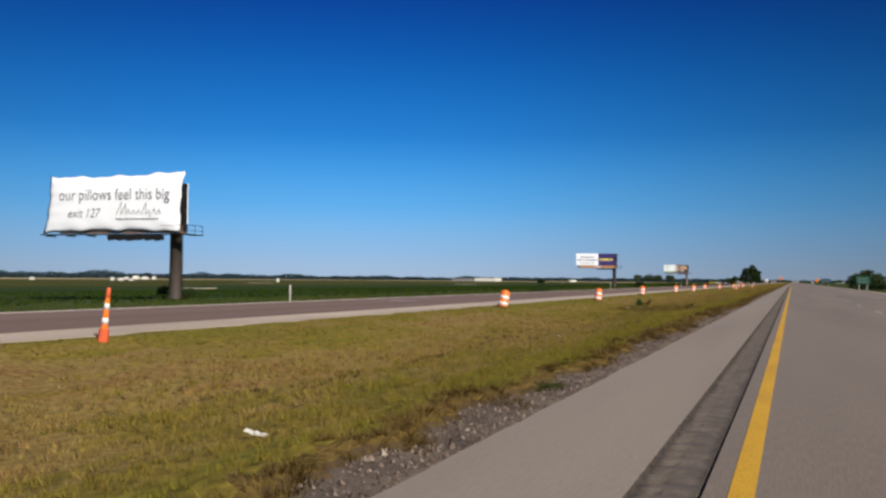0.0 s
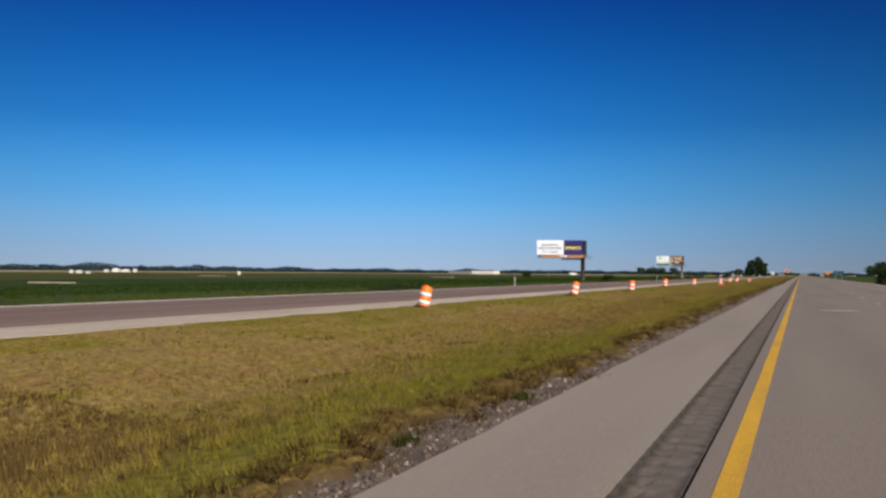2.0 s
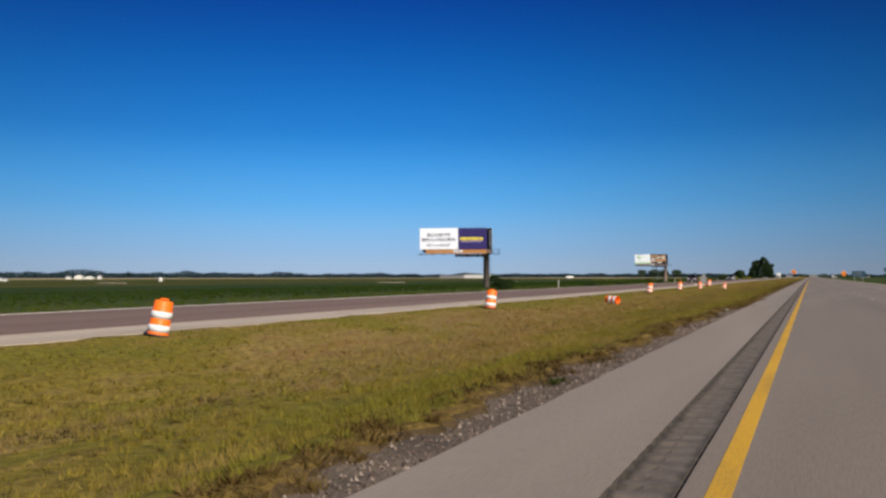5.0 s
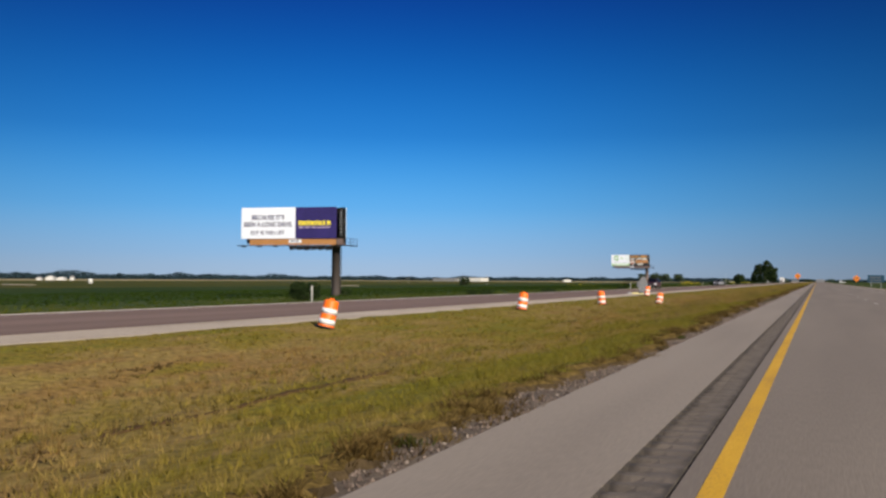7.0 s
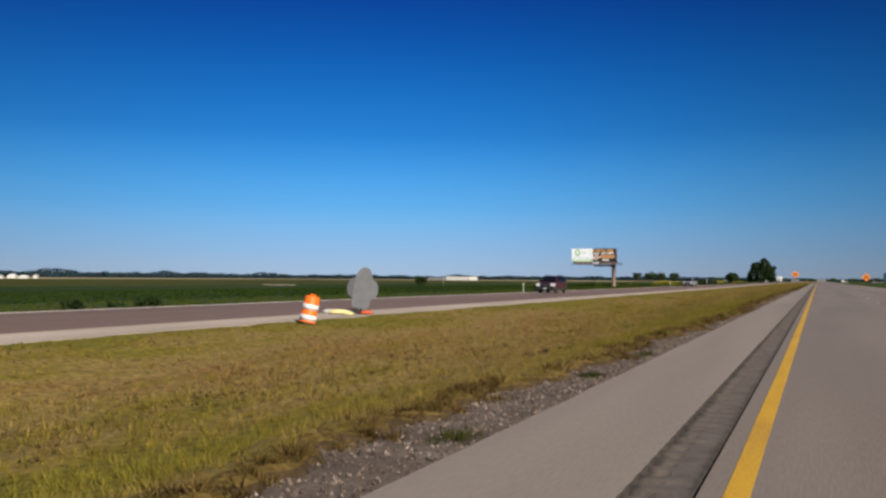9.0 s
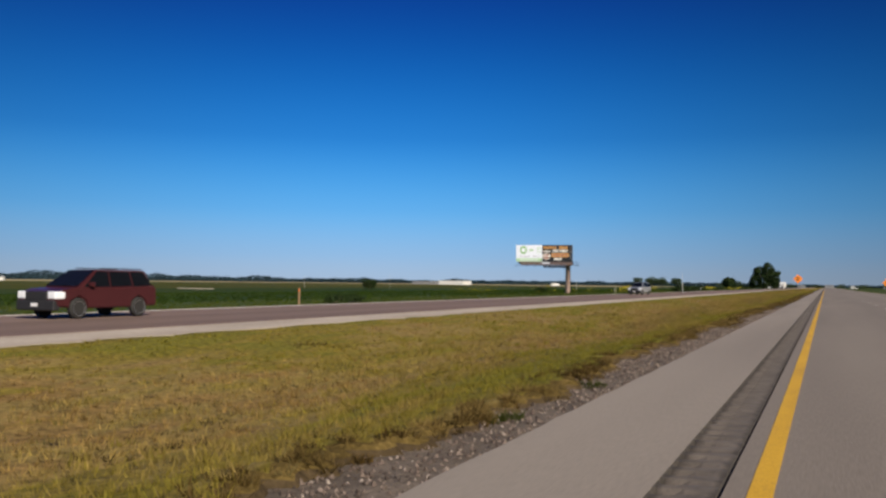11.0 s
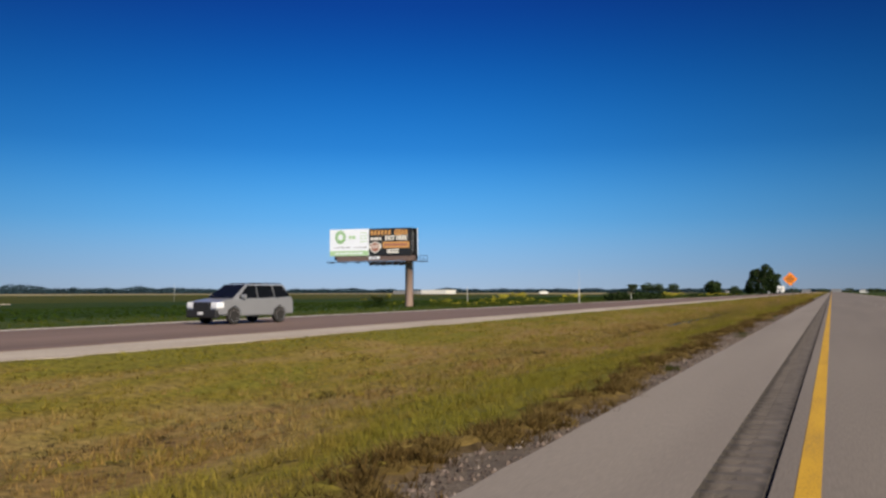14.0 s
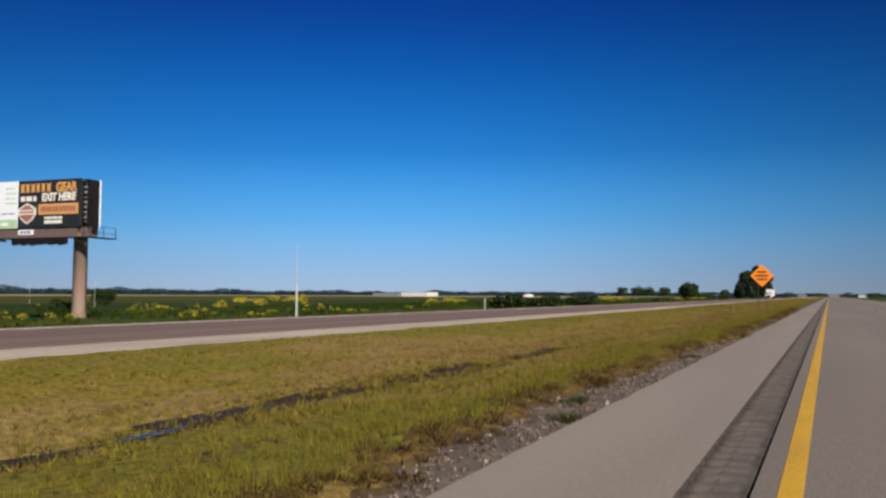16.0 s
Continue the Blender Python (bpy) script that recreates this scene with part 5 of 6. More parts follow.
k = rng.uniform(1.6, 3.4, len(az))[:, None]
v = np.stack([p - a * k, p + b * k * 0.7, p + a * k, p - b * k * 0.7], 1)
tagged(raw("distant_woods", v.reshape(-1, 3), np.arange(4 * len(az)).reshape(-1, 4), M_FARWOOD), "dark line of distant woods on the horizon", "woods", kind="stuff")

ridge_az = np.arange(radians(-16.5), radians(67), 0.0007)
low = 12 - 4.5 * (ridge_az < radians(4)) + 9 * np.clip((ridge_az - radians(28)) / radians(24), 0, 1)
crest = low * (0.50 + 0.1 * np.sin(ridge_az * 61) * np.sin(ridge_az * 23 + 1) + 0.07 * np.sin(ridge_az * 190) + 0.05 * np.sin(ridge_az * 410) + 0.06 * np.random.default_rng(78).random(len(ridge_az)))
n = len(ridge_az)
mass = np.concatenate([np.stack([-2560 * np.sin(ridge_az), 240 + 2560 * np.cos(ridge_az), np.full(n, -3.0)], -1), np.stack([-2585 * np.sin(ridge_az), 240 + 2585 * np.cos(ridge_az), crest], -1), np.stack([-2660 * np.sin(ridge_az), 240 + 2660 * np.cos(ridge_az), np.full(n, -3.0)], -1)])
k = np.arange(n - 1)
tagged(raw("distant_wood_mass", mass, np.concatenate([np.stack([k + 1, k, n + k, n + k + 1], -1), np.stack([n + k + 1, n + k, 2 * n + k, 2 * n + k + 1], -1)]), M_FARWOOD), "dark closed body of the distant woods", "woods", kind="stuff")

# water lying in the ditch in small broken pools
for k, (py_, pl, pw) in enumerate(((466.5, 1.8, 0.34), (471.0, 2.7, 0.38), (476.5, 2.4, 0.30), (481.5, 1.3, 0.22), (487.5, 0.7, 0.14))):
    rim = [(pw * (1 + 0.3 * math.sin(5 * a + k)) * math.cos(a), pl * (1 + 0.2 * math.sin(3 * a + 2 * k)) * math.sin(a)) for a in np.linspace(0, 2 * math.pi, 25)[:-1]]
    bm = bmesh.new()
    bm.faces.new([bm.verts.new((-8.6 + 0.1 * math.sin(k * 2.1) + x_, py_ + y_, float(ground_z(-8.6, py_)) + 0.058)) for x_, y_ in rim])
    tagged(part("ditch_water", bm, M_WATER), "small pool of standing water in the grassy ditch", "water", kind="structure")


def bare_soil(spot, half_w, half_l, seed):
    """A ragged patch of dark damp soil that follows the ground."""
    bm = bmesh.new()
    rings = []
    for q in (0.0, 0.5, 0.85, 1.0):
        ring_ = []
        for k in range(28):
            a = 2 * math.pi * k / 28
            rag_ = 1 + (0.28 * math.sin(3 * a + seed) + 0.2 * math.sin(7 * a + 2 * seed) + 0.12 * math.sin(13 * a + seed)) * q
            x_, y_ = spot[0] + half_w * q * rag_ * math.cos(a), spot[1] + half_l * q * rag_ * math.sin(a)
            ring_.append(bm.verts.new((x_, y_, float(ground_z(x_, y_)) + (0.018 if q < 1 else -0.03))))
        rings.append(ring_)
    for a_, b_ in zip(rings[1:], rings[2:]):
        for k in range(28):
            bm.faces.new((a_[k], b_[k], b_[(k + 1) % 28], a_[(k + 1) % 28]))
    bm.faces.new(rings[1])
    for v_ in rings[0]:
        bm.verts.remove(v_)
    wet_ = spot[1] > 440
    tagged(part("bare_soil", bm, M_MUD if wet_ else M_DRYSOIL, smooth=True), "ragged patch of dark damp bare soil in the ditch" if wet_ else "ragged patch of bare reddish soil in the grass", "soil", kind="structure")


for k, (mx_, my_, mw, ml) in enumerate(((-8.6, 469.5, 0.26, 2.6), (-8.55, 474, 0.34, 3.6), (-8.6, 482, 0.42, 4.8), (-8.6, 490, 0.40, 4.2), (-8.5, 498, 0.34, 4.0), (-8.7, 505, 0.26, 3.0), (-8.4, 513, 0.2, 3.0), (-10.3, 117.5, 0.3, 3.5), (-9.6, 122, 0.22, 3.0), (-7.4, 213, 0.14, 1.6), (-7.5, 217, 0.16, 2.4), (-8.3, 124, 0.2, 2.2))):
    bare_soil((mx_, my_), (1.7 if 440 < my_ < 480 else 1.35) * mw, ml, k + 1)
for px_, py_, pw, pd in ((-225, 582, 18, 5), (-330, 470, 20, 5), (-172, 211, 15, 4)):
    bm = bmesh.new()
    cells = bmesh.ops.create_grid(bm, x_segments=16, y_segments=6, size=0.5)["verts"]
    for v_ in cells:
        x_, y_ = px_ + pw * v_.co.x, py_ + pd * v_.co.y * (1.2 - 2.2 * v_.co.x ** 2 + 0.25 * math.sin(9 * v_.co.x + px_))
        inside = abs(v_.co.x) < 0.49 and abs(v_.co.y) < 0.49
        v_.co = Vector((x_, y_, float(ground_z(x_, y_)) + (0.22 if inside else -0.1)))
    ob = part("field_track", bm, M_PALE_GRAVEL)
    tagged(ob, "pale bare gravel patch in the green field", "gravel", kind="structure")

# ---- posts and signs ----
def delineator(spot, height, label, material, top_material=None):
    root = thing("marker_post", Matrix.Translation((*spot, float(ground_z(*spot)) - 0.05)), label, "marker post", "roadside marker posts")
    part("post", boxed(-0.045, 0.045, -0.03, 0.03, 0, height, bevel=0.008), material, root)
    part("reflector", boxed(-0.04, 0.04, -0.042, -0.031, height - 0.22, height - 0.08, bevel=0.004), top_material or M_BAND, root)


for fy in (45.6, 148.2, 250.1, 352.0, 453.5, 551.9):
    delineator((-29.4, fy), 1.25, "pale roadside marker post on the grass verge", M_POST)
delineator((-30.5, 369.2), 1.35, "orange-topped wooden marker post on the verge", M_POST_WOOD, M_ORANGE)
for fx, fy, h in ((-163, 628, 6.4), (-228, 662, 6.6), (-71, 581, 3.6)):
    delineator((fx, fy), h, "pale wooden pole standing in the field", M_POST)
whip = thing("whip_marker", Matrix.Translation((-29.4, 521.0, float(ground_z(-29.4, 521)))), "pale utility marker post with a thin whip rod", "utility marker")
part("post", lathe([(0.06, 0), (0.06, 2.05), (0.045, 2.1), (0.0, 2.11)], 10), M_POST, whip)
part("whip", rod(bmesh.new(), (0, 0, 2.05), (0, 0, 4.55), 0.022, 0.012, 6), M_POST, whip)
delineator((-7.4, 556.0), 0.9, "short wooden stake in the median grass", M_POST_WOOD, M_POST_WOOD)


def warning_sign(spot, centre, side, label, turn=0):
    """A diamond of orange sheeting on two posts, with three lines of print."""
    root = thing("road_work_sign", Matrix.Translation((*spot, float(ground_z(*spot)) - 0.05)) @ pose(0, 0, 0, 0, 0, turn), label, "road sign", "orange road signs")
    d = side / math.sqrt(2)
    zc = centre - float(ground_z(*spot))
    pts = []
    for cx, cz, a0 in ((d, 0, -45), (0, d, 45), (-d, 0, 135), (0, -d, 225)):
        for a in (0, 30, 60, 90):
            ang = radians(a0 + a)
            pts.append((cx * 0.93 + 0.07 * d * math.cos(ang), zc + cz * 0.93 + 0.07 * d * math.sin(ang)))
    panel = part("panel", prism(pts, -0.02, 0.02), M_SIGN_ORANGE, root)
    for k, (w, z) in enumerate(((0.75, 0.34), (1.15, 0.0), (0.85, -0.34))):
        bars(-w * d / 2, w * d / 2, zc + z * d - 0.09 * d, zc + z * d + 0.09 * d, -0.0205, M_TRIM, panel, 5, 60 + k)
    for x in (-0.32 * d, 0.32 * d):
        part("post", boxed(x - 0.035, x + 0.035, 0.025, 0.09, 0, zc + 0.3 * d, bevel=0.008), M_POLE_DARK, root)


warning_sign((-6.55, 578.6), 3.6, 1.72, "orange diamond road work sign on two dark posts in the median")
warning_sign((14.2, 552.0), 2.6, 1.72, "orange diamond road work sign on the grass verge")


def panel_sign(spot, w, z0, z1, sheet, label):
    root = thing("guide_sign", Matrix.Translation((*spot, float(ground_z(*spot)) - 0.05)), label, "road sign")
    g = -float(ground_z(*spot))
    panel = part("panel", boxed(-w / 2, w / 2, -0.03, 0.03, z0 + g, z1 + g, bevel=0.02), sheet, root)
    h = z1 - z0
    for k in range(2):
        bars(-w * 0.38, w * 0.34, z0 + g + h * (0.2 + 0.38 * k), z0 + g + h * (0.4 + 0.38 * k), -0.0305, M_SIGN_BACK, panel, 4, 70 + k)
    for x in (-w * 0.3, w * 0.3):
        part("post", boxed(x - 0.08, x + 0.08, 0.035, 0.2, 0, z1 + g - 0.1), M_GALV, root)


panel_sign((13.9, 193.0), 2.5, 1.1, 2.65, M_SIGN_GREEN, "green guide sign on two steel posts in the grass")
M_SIGN_BLUE = mat("blue_sign_sheeting", tint((0.012, 0.055, 0.095), 0.1), 0.5, 3, 20, 0.03)
panel_sign((16.6, 481.0), 4.4, 1.2, 3.3, M_SIGN_BLUE, "blue service sign on two steel posts in the grass")

# turned portable sign with sandbags
turned = thing("portable_sign", Matrix.Translation((-16.2, 292.6, -0.055)) @ pose(0, 0, 0, 0, 8, 30), "grey back of a turned portable sign on a low stand", "road sign")
half = [(0.20, 0.12), (0.35, 0.32), (0.40, 0.90), (0.34, 1.50), (0.20, 1.78), (0.07, 1.86)]
sheet = prism(half + [(-x_, z_) for x_, z_ in reversed(half)], 0.0, 0.016)
part("sheet", sheet, M_SIGN_BACK, turned)
for sx in (-1, 1):
    bm = bmesh.new()
    wing = [(0.36 + 0.27 * math.cos(a_), 1.0 + 0.40 * math.sin(a_)) for a_ in np.linspace(-math.pi / 2, math.pi / 2, 9)]
    near_, far_ = ([bm.verts.new((sx * x_, 0.02 + d_ + 0.35 * (x_ - 0.36), z_)) for x_, z_ in wing] for d_ in (0, 0.016))
    bm.faces.new(near_)
    bm.faces.new(far_)
    for k in range(len(wing)):
        j = (k + 1) % len(wing)
        bm.faces.new((near_[k], near_[j], far_[j], far_[k]))
    bmesh.ops.recalc_face_normals(bm, faces=bm.faces)
    part("wing", bm, M_SIGN_BACK, turned, "bent-back rounded side of the sign")
part("base_weight", boxed(-0.28, 0.22, -0.12, 0.24, 0.0, 0.16, bevel=0.03), M_RUBBER, turned, "black rubber base")
part("mast", boxed(-0.03, 0.03, 0.03, 0.08, 0.05, 1.7), M_STEEL, turned)
for a in (20, 110, 200, 290):
    part("foot", rod(bmesh.new(), (0, 0.05, 0.22), (0.85 * math.cos(radians(a)), 0.05 + 0.85 * math.sin(radians(a)), 0.02), 0.022, sides=6), M_STEEL, turned)


def sandbag(spot, size, turn, material, label):
    bm = bmesh.new()
    bmesh.ops.create_uvsphere(bm, u_segments=16, v_segments=10, radius=1)
    for v in bm.verts:
        n_ = noise.noise(v.co * 2.3 + Vector((spot[0], spot[1], 0)))
        v.co = Vector((math.copysign(abs(v.co.x) ** 0.7, v.co.x) * size[0], v.co.y * size[1], max(v.co.z, -0.75) * size[2])) * (1 + 0.12 * n_)
    ob = part("sandbag", bm, material, smooth=True)
    z = float(ground_z(*spot)) if spot[0] > -15.1 else -0.06
    ob.matrix_basis = Matrix.Translation((*spot, z + size[2] * 0.72)) @ pose(0, 0, 0, 0, 0, turn)
    tagged(ob, label, "sandbag", "sandbags round the sign")


sandbag((-16.7, 291.9), (0.44, 0.20, 0.11), 15, M_SAND, "plump pale yellow sandbag on the gravel")
sandbag((-15.95, 291.3), (0.26, 0.16, 0.08), -10, M_SAND, "flat yellow sandbag on the gravel")
sandbag((-17.35, 292.2), (0.26, 0.16, 0.10), 40, M_PAPER, "small white sandbag on the gravel")
sandbag((-15.7, 292.3), (0.26, 0.18, 0.09), 30, M_CONEBASE, "flat faded red sandbag on the gravel")

# ---- silt fence round the drain inlet ----
fence = thing("silt_fence", Matrix.Translation((0, 0, 0)), "torn black silt fence on wooden stakes round a drain", "silt fence")
STAKES = [(-10.42, 62.93), (-9.25, 62.22), (-9.56, 60.44), (-6.35, 59.63), (-6.12, 60.9), (-7.5, 59.3), (-8.4, 59.1), (-8.0, 61.9)]
for x, y in STAKES:
    z = float(ground_z(x, y))
    part("stake", boxed(-0.014, 0.014, -0.014, 0.014, -0.1, 0.58), M_BARK, fence).location = (x, y, z)
for (x0, y0), (x1, y1), h0, h1 in ((STAKES[0], STAKES[1], 0.16, 0.66), (STAKES[3], STAKES[4], 0.30, 0.40), ((-9.5, 59.45), (-8.8, 59.15), 0.36, 0.20), (STAKES[5], STAKES[3], 0.08, 0.16)):
    bm = bmesh.new()
    prev = None
    for k in range(13):
        u = k / 12
        x, y = x0 + (x1 - x0) * u, y0 + (y1 - y0) * u + 0.04 * math.sin(9 * u)
        g = float(ground_z(x, y))
        h = h0 + (h1 - h0) * u ** 2 + 0.03 * math.sin(14 * u)
        col = [bm.verts.new((x, y + dy, g + q)) for dy in (-0.012, 0.012) for q in (max(h - 0.34, -0.02), h)]
        if prev:
            for q in ((0, 1), (1, 3), (3, 2), (2, 0)):
                bm.faces.new((prev[q[0]], prev[q[1]], col[q[1]], col[q[0]]))
        prev = col
    bmesh.ops.recalc_face_normals(bm, faces=bm.faces)
    part("fabric", bm, M_FABRIC, fence)
M_WEED = mat("fresh_weed", [(0.3, (0.018, 0.048, 0.010)), (0.7, (0.042, 0.088, 0.016))], 0.7, 3, 9, 0, island=0.3, spec=0.25)
weed = thing("weed_plant", Matrix.Translation((-9.54, 59.0, float(ground_z(-9.54, 59.0)))), "bright green leafy weed beside the drain", "weed")
part("stems", rod(bmesh.new(), (0, 0, -0.05), (0, 0, 0.6), 0.02, 0.008, 6), M_WEED, weed)
leaf_cloud("leaves", [(0, 0, 0.18, 0.34, 0.34, 0.20), (0, 0, 0.38, 0.27, 0.27, 0.20), (0.02, 0, 0.58, 0.15, 0.15, 0.16)], 1700, 0.055, 91, M_WEED, weed)
x, y, rng = spots(8000, -11.0, -4.9, 55.0, 67.0, 93)
fade = np.exp(-((x + 7.9) / 1.8) ** 2 - ((y - 60.6) / 3.4) ** 2)
scatter_blades("tall_dry_grass", x, y, ground_z(x, y), 0.06 + (0.18 + 0.34 * rng.random(len(x))) * fade, 0.020, 6, 94, M_DRY, 0.35, "tall brown dry grass round the drain inlet")


def litter(spot, w, d, turn, label, material=None, seed=0):
    rng_ = random.Random(seed)
    bm = bmesh.new()
    g = bmesh.ops.create_grid(bm, x_segments=6, y_segments=4, size=0.5)
    for v in g["verts"]:
        v.co = Vector((v.co.x * w, v.co.y * d, 0.05 * w + rng_.uniform(-0.12, 0.16) * d))
    bmesh.ops.solidify(bm, geom=bm.faces[:], thickness=0.006)
    ob = part("litter", bm, material or M_PAPER)
    z = max(float(ground_z(*spot)), -0.05 if spot[0] > -3.2 else -9)
    ob.matrix_basis = Matrix.Translation((*spot, z + 0.05)) @ pose(0, 0, 0, 8, 12, turn)
    tagged(ob, label, "litter", "scraps of litter")


for k, (x, y, w, d, turn) in enumerate([(-4.89, 7.37, 0.34, 0.12, 20), (-6.9, 27.3, 0.2, 0.13, 70), (-7.25, 84.4, 0.13, 0.1, 10), (-2.7, 119.5, 0.28, 0.16, 60), (-2.6, 181.0, 0.18, 0.07, 15), (-11.7, 414.3, 0.2, 0.14, 50), (-9.8, 245.0, 0.12, 0.08, 20), (-10.35, 59.7, 0.55, 0.34, 35)]):
    litter((x, y), 0.75 * w, 0.75 * d, turn, "crumpled white scrap of litter on the grass" if x < -3.2 else "white scrap of litter on the gravel", None, k)

# ---- vehicles ----
def side_prism(points, half):
    """A body whose outline lies along y and z, as wide as 2 * half."""
    bm = prism([(y, z) for y, z in points], -half, half)
    bmesh.ops.rotate(bm, verts=bm.verts, matrix=Matrix.Rotation(radians(90), 3, "Z"))
    return bm


def suv(spot, z, paint, label, turn=0):
    """A sport utility vehicle, its nose towards -y."""
    root = thing("suv", Matrix.Translation((*spot, z)) @ pose(0, 0, 0, 0, 0, turn), label, "car")
    bm = side_prism([(-2.32, 0.42), (-2.40, 0.62), (-2.38, 0.86), (-2.26, 0.97), (-1.95, 1.05), (-1.25, 1.12), (0.4, 1.10), (2.25, 1.19), (2.36, 1.02), (2.38, 0.5), (2.3, 0.40), (1.85, 0.40), (1.78, 0.62), (1.45, 0.80), (1.12, 0.62), (1.05, 0.36), (-1.0, 0.36), (-1.07, 0.62), (-1.40, 0.80), (-1.73, 0.62), (-1.80, 0.40)], 0.93)
    bmesh.ops.bevel(bm, geom=[e for e in bm.edges if abs(e.verts[0].co.x - e.verts[1].co.x) < 1e-4], offset=0.045, segments=2, affect="EDGES")
    part("body", bm, paint, root)
    bm = bmesh.new()
    low = [(-0.86, -1.40), (0.86, -1.40), (0.86, 2.24), (-0.86, 2.24)]
    high = [(-0.68, -0.42), (0.68, -0.42), (0.68, 1.98), (-0.68, 1.98)]
    a, b = [bm.verts.new((x, y, 1.10)) for x, y in low], [bm.verts.new((x, y, 1.76)) for x, y in high]
    bm.faces.new(b)
    for k in range(4):
        bm.faces.new((a[k], a[(k + 1) % 4], b[(k + 1) % 4], b[k]))
    bmesh.ops.bevel(bm, geom=bm.edges[:], offset=0.05, segments=2, affect="EDGES")
    part("cabin", bm, paint, root)
    lerp = lambda p, q, u: tuple(p[i] + (q[i] - p[i]) * u for i in range(3))

    def pane(name, p0, p1, q1, q0, off):
        bm_ = bmesh.new()
        o = Vector(off)
        vs_ = [bm_.verts.new(Vector(p) + o) for p in (p0, p1, q1, q0)]
        face_ = bm_.faces.new(vs_)
        bmesh.ops.solidify(bm_, geom=[face_], thickness=0.012)
        part(name, bm_, M_GLASS, root)

    pane("windscreen", (-0.80, -1.34, 1.14), (0.80, -1.34, 1.14), (0.64, -0.47, 1.72), (-0.64, -0.47, 1.72), (0, -0.03, 0.02))
    pane("rear_window", (0.75, 2.24, 1.2), (-0.75, 2.24, 1.2), (-0.6, 2.02, 1.68), (0.6, 2.02, 1.68), (0, 0.03, 0.01))
    for sx in (-1, 1):
        for u0, u1, t0, t1 in ((-1.12, 0.06, -0.44, 0.06), (0.12, 1.16, 0.12, 1.08), (1.23, 2.16, 1.15, 1.80)):
            pane("side_window", (sx * 0.85, u0, 1.14), (sx * 0.85, u1, 1.14 + 0.03 * u1), (sx * 0.70, t1, 1.70), (sx * 0.70, t0, 1.70), (sx * 0.02, 0, 0))
        part("mirror", boxed(sx * 1.0 - 0.1, sx * 1.0 + 0.1, -0.98, -0.82, 1.14, 1.30, bevel=0.03), paint, root)
        part("headlight", boxed(sx * 0.745 - 0.2, sx * 0.745 + 0.2, -2.42, -1.98, 0.70, 0.97, bevel=0.05), M_LAMP, root, "clear headlight")
        for wy in (-1.40, 1.45):
            tyre = part("wheel", lathe([(0.22, -0.12), (0.33, -0.12), (0.365, -0.08), (0.37, 0.08), (0.33, 0.12), (0.22, 0.12)], 24), M_RUBBER, root, "black tyre")
            tyre.matrix_basis = pose(sx * 0.84, wy, 0.37, 0, 90, 0)
            part("rim", lathe([(0.0, 0.09 * sx), (0.06, 0.12 * sx), (0.10, 0.09 * sx), (0.24, 0.115 * sx), (0.265, 0.125 * sx), (0.265, -0.1 * sx)], 20), M_RIM, tyre, "alloy rim")
    part("grille", boxed(-0.52, 0.52, -2.44, -2.3, 0.66, 0.97, bevel=0.02), M_TRIM, root)
    part("bumper", boxed(-0.92, 0.92, -2.48, -2.2, 0.30, 0.66, bevel=0.05), M_TRIM, root)
    part("number_plate", boxed(-0.16, 0.16, -2.495, -2.48, 0.44, 0.56), M_BAND, root)
    for sx in (-0.62, 0.62):
        part("roof_rail", rod(bmesh.new(), (sx, -0.2, 1.81), (sx, 1.8, 1.81), 0.02, sides=6), M_TRIM, root)


suv((-24.2, 446.5), -0.048, M_SILVER, "silver sport utility vehicle on the opposite carriageway", -7)
suv((-24.6, 347.0), -0.048, M_MAROON, "dark red sport utility vehicle on the opposite carriageway", 0)
semi = thing("semi_truck", Matrix.Translation((-22.4, 850, -0.048)), "white semi truck with a box trailer on the opposite road", "truck")
bm = side_prism([(-3.2, 0.5), (-3.3, 1.4), (-3.1, 1.75), (-1.9, 1.9), (-1.2, 2.75), (-0.9, 3.6), (0.9, 3.9), (0.9, 0.6)], 1.22)
part("cab", bm, M_WALL_WHITE, semi)
part("windscreen", boxed(-1.05, 1.05, -1.75, -1.5, 2.05, 2.6), M_GLASS, semi)
part("grille", boxed(-0.7, 0.7, -3.38, -3.2, 0.7, 1.6), M_TRIM, semi)
part("trailer", boxed(-1.28, 1.28, 1.4, 17.0, 1.15, 4.05, bevel=0.04), M_WALL_WHITE, semi)
for wy in (-2.2, 1.9, 3.2, 14.0, 15.3):
    for sx in (-1, 1):
        part("wheel", lathe([(0.0, -0.14), (0.5, -0.14), (0.52, 0.0), (0.5, 0.14), (0.0, 0.14)], 16), M_RUBBER, semi).matrix_basis = pose(sx * 1.08, wy, 0.52, 0, 90, 0)

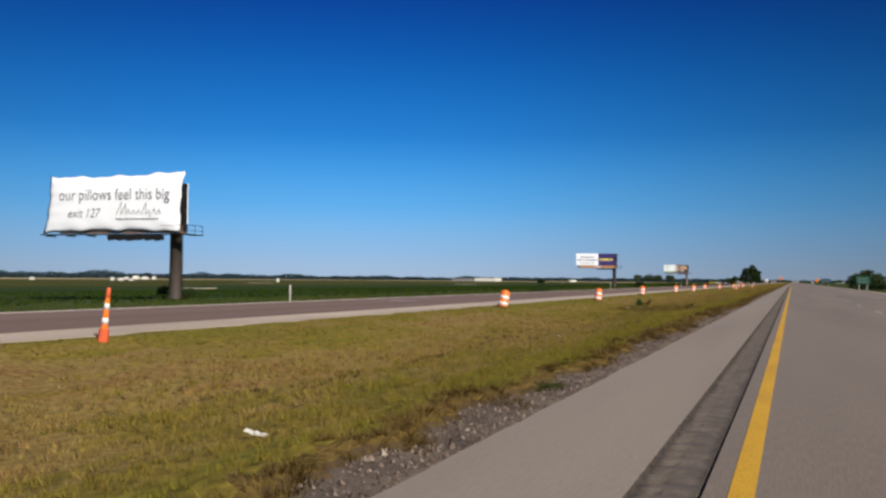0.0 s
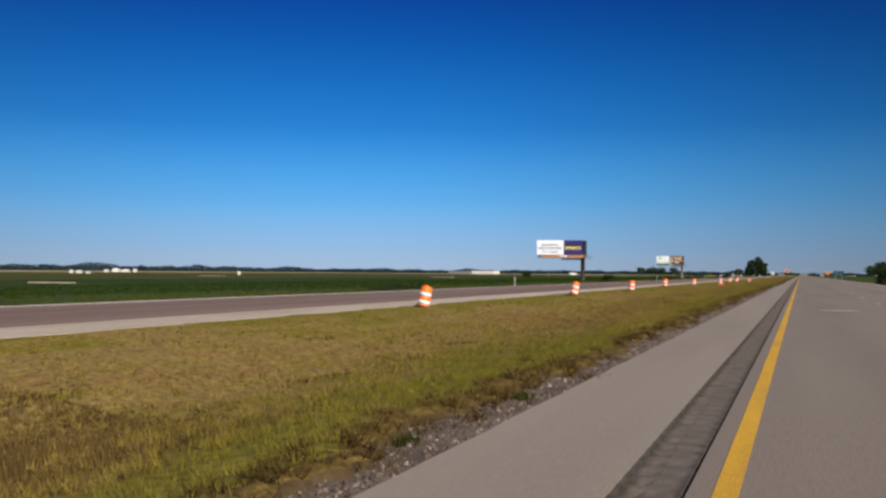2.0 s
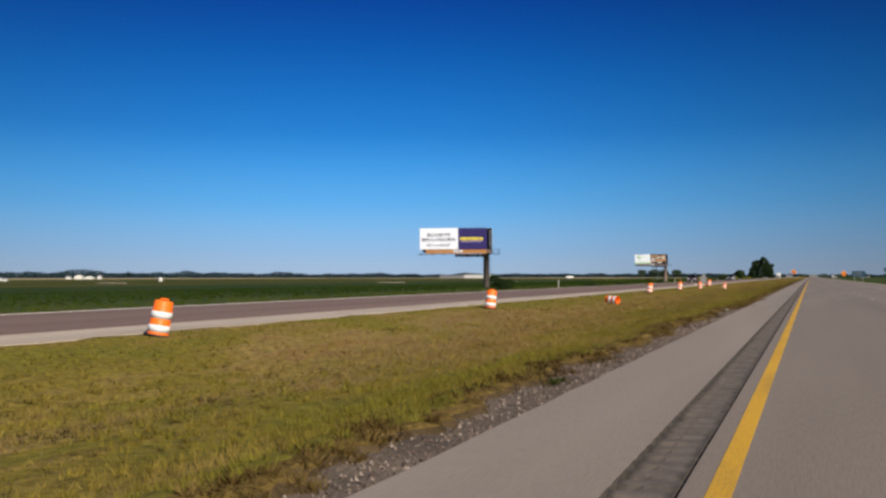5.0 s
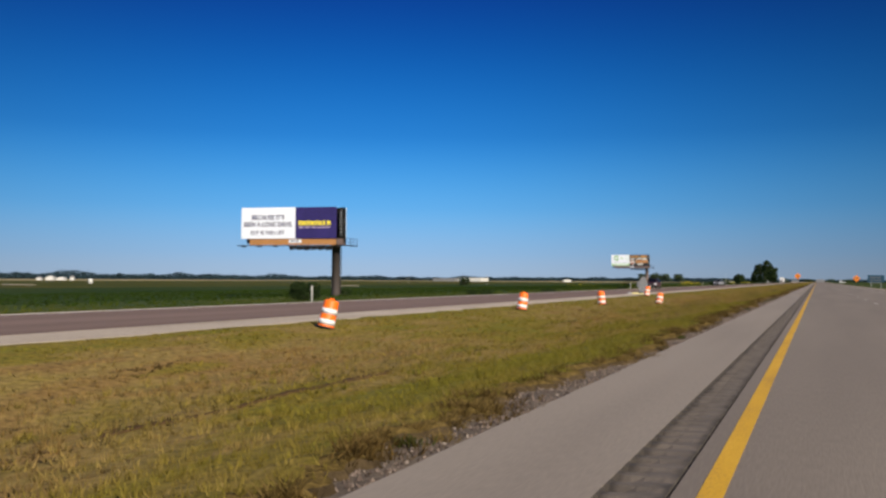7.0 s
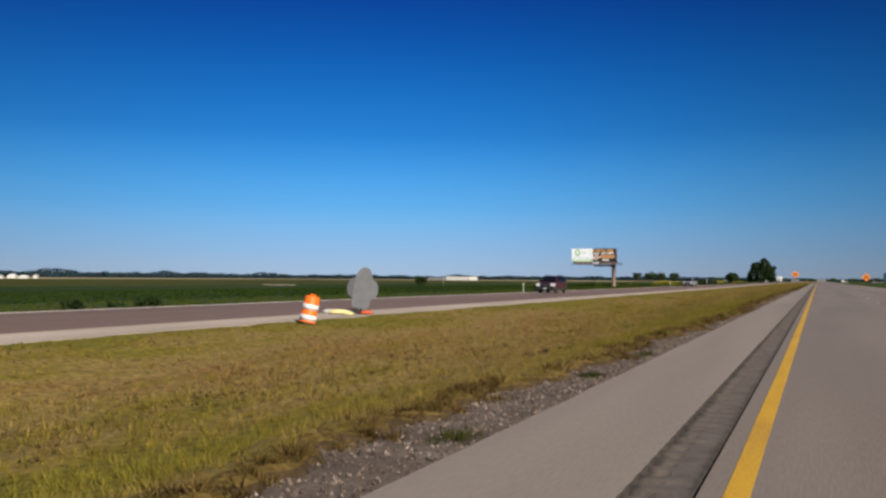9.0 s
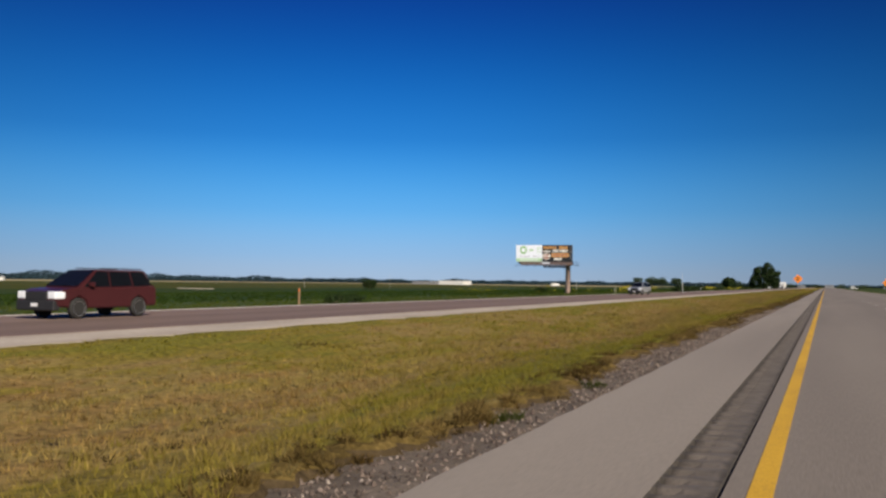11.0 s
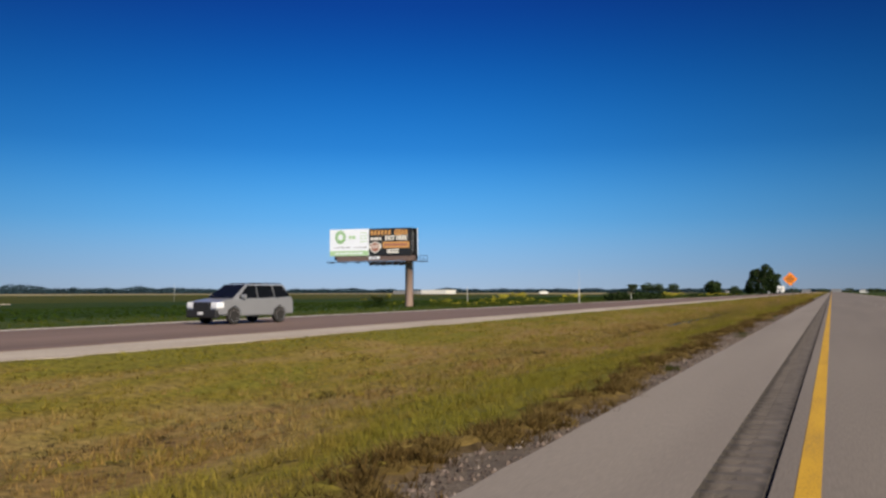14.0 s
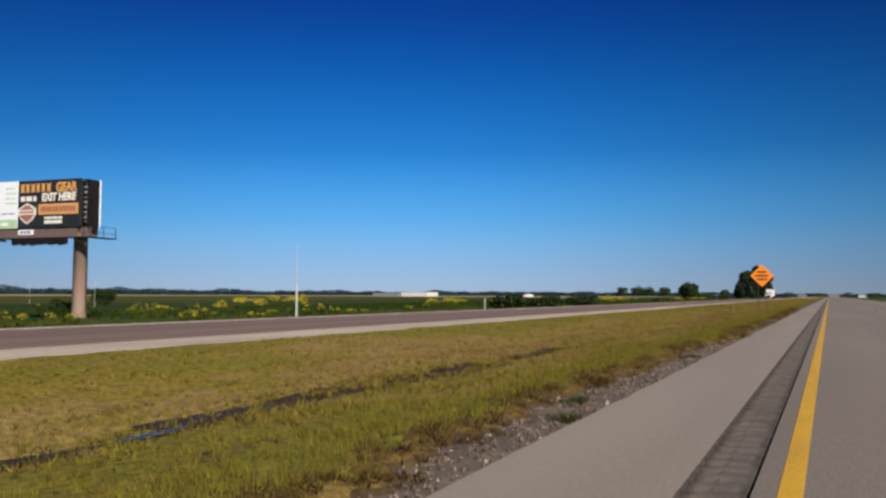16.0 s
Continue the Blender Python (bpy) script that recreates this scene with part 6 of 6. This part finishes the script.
# ---- far buildings ----
def building(spot, w, d, h, wall, roof, label, ridge=0.0, windows=4, name="farm_building", category="building", turn=0):
    root = thing(name, Matrix.Translation((*spot, float(ground_z(*spot)) - 0.1)) @ pose(0, 0, 0, 0, 0, turn), label, category, "buildings on the plain")
    part("wall", boxed(-w / 2, w / 2, -d / 2, d / 2, 0, h), wall, root)
    if ridge:
        bm_ = prism([(-w / 2 - 0.4, h), (w / 2 + 0.4, h), (w / 2 + 0.4, h + 0.15), (0, h + ridge), (-w / 2 - 0.4, h + 0.15)], -d / 2 - 0.4, d / 2 + 0.4)
        part("roof", bm_, roof, root)
    else:
        part("roof", boxed(-w / 2 - 0.3, w / 2 + 0.3, -d / 2 - 0.3, d / 2 + 0.3, h, h + 0.5), roof, root)
    for k in range(windows):
        x = -w / 2 + w * (k + 0.5) / windows
        part("window", boxed(x - w / windows * 0.2, x + w / windows * 0.2, -d / 2 - 0.05, -d / 2 - 0.005, h * 0.35, h * 0.75), M_GLASS, root)


building((-655, 1690), 46, 40, 5.0, M_WALL_GREY, M_ROOF, "long low grey warehouse on the plain", 0, 0, "warehouse")
building((-601, 1688), 46, 40, 6.5, M_WALL_WHITE, M_WALL_WHITE, "long white warehouse on the plain", 0, 0, "warehouse")
for k, (bx, by, w, d, h, rg) in enumerate([(-540, 575, 3.5, 3, 1.6, 0.8), (-566, 590, 4.5, 3, 2.0, 0.8), (-592, 606, 3, 3, 2.4, 0.8), (-640, 520, 3.5, 3, 1.6, 0.7), (-700, 610, 4, 3.5, 2.0, 0.8), (-420, 1700, 14, 9, 3, 1.6), (-952, 1004, 6, 6, 3, 2), (-943, 1014, 10, 9, 3.6, 2.5), (-934, 1024, 11, 9, 2.6, 2.0), (-925, 1034, 5, 6, 4, 2)]):
    building((bx, by), w, d, h, M_WALL_WHITE, M_WALL_WHITE if k % 3 else M_ROOF, "small white farm building far across the field", rg, 0, turn=30)
for k, (bx, by, w, d, h, rg, light) in enumerate([(-120, 1520, 18, 10, 4, 2, 1), (-70, 1560, 14, 10, 5, 2, 1), (-30, 1600, 18, 12, 6, 0, 0), (6, 1720, 24, 12, 7, 0, 0), (34, 1500, 16, 10, 5, 1.5, 1), (70, 1450, 24, 12, 5, 0, 0), (104, 1400, 16, 10, 6, 2, 1), (140, 1500, 30, 12, 7, 0, 0), (-52, 1350, 9, 7, 3, 1.5, 1), (58, 1250, 12, 8, 4, 0, 0)]):
    building((bx, by), 0.55 * w, 0.7 * d, 0.62 * h, M_WALL_WHITE if light else M_WALL_GREY, M_ROOF, "low roadside building at the distant town edge", rg, 0, "town_building")
tank = thing("storage_tank", Matrix.Translation((-367, 546, -1.75)), "small white storage tank out in the field", "tank")
part("shell", lathe([(1.25, 0), (1.25, 2.3), (0.9, 2.7), (0.0, 2.85)], 20), M_WALL_WHITE, tank, smooth=True)
part("hatch", lathe([(0.25, 2.75), (0.25, 3.0), (0.0, 3.02)], 10), M_GALV, tank)
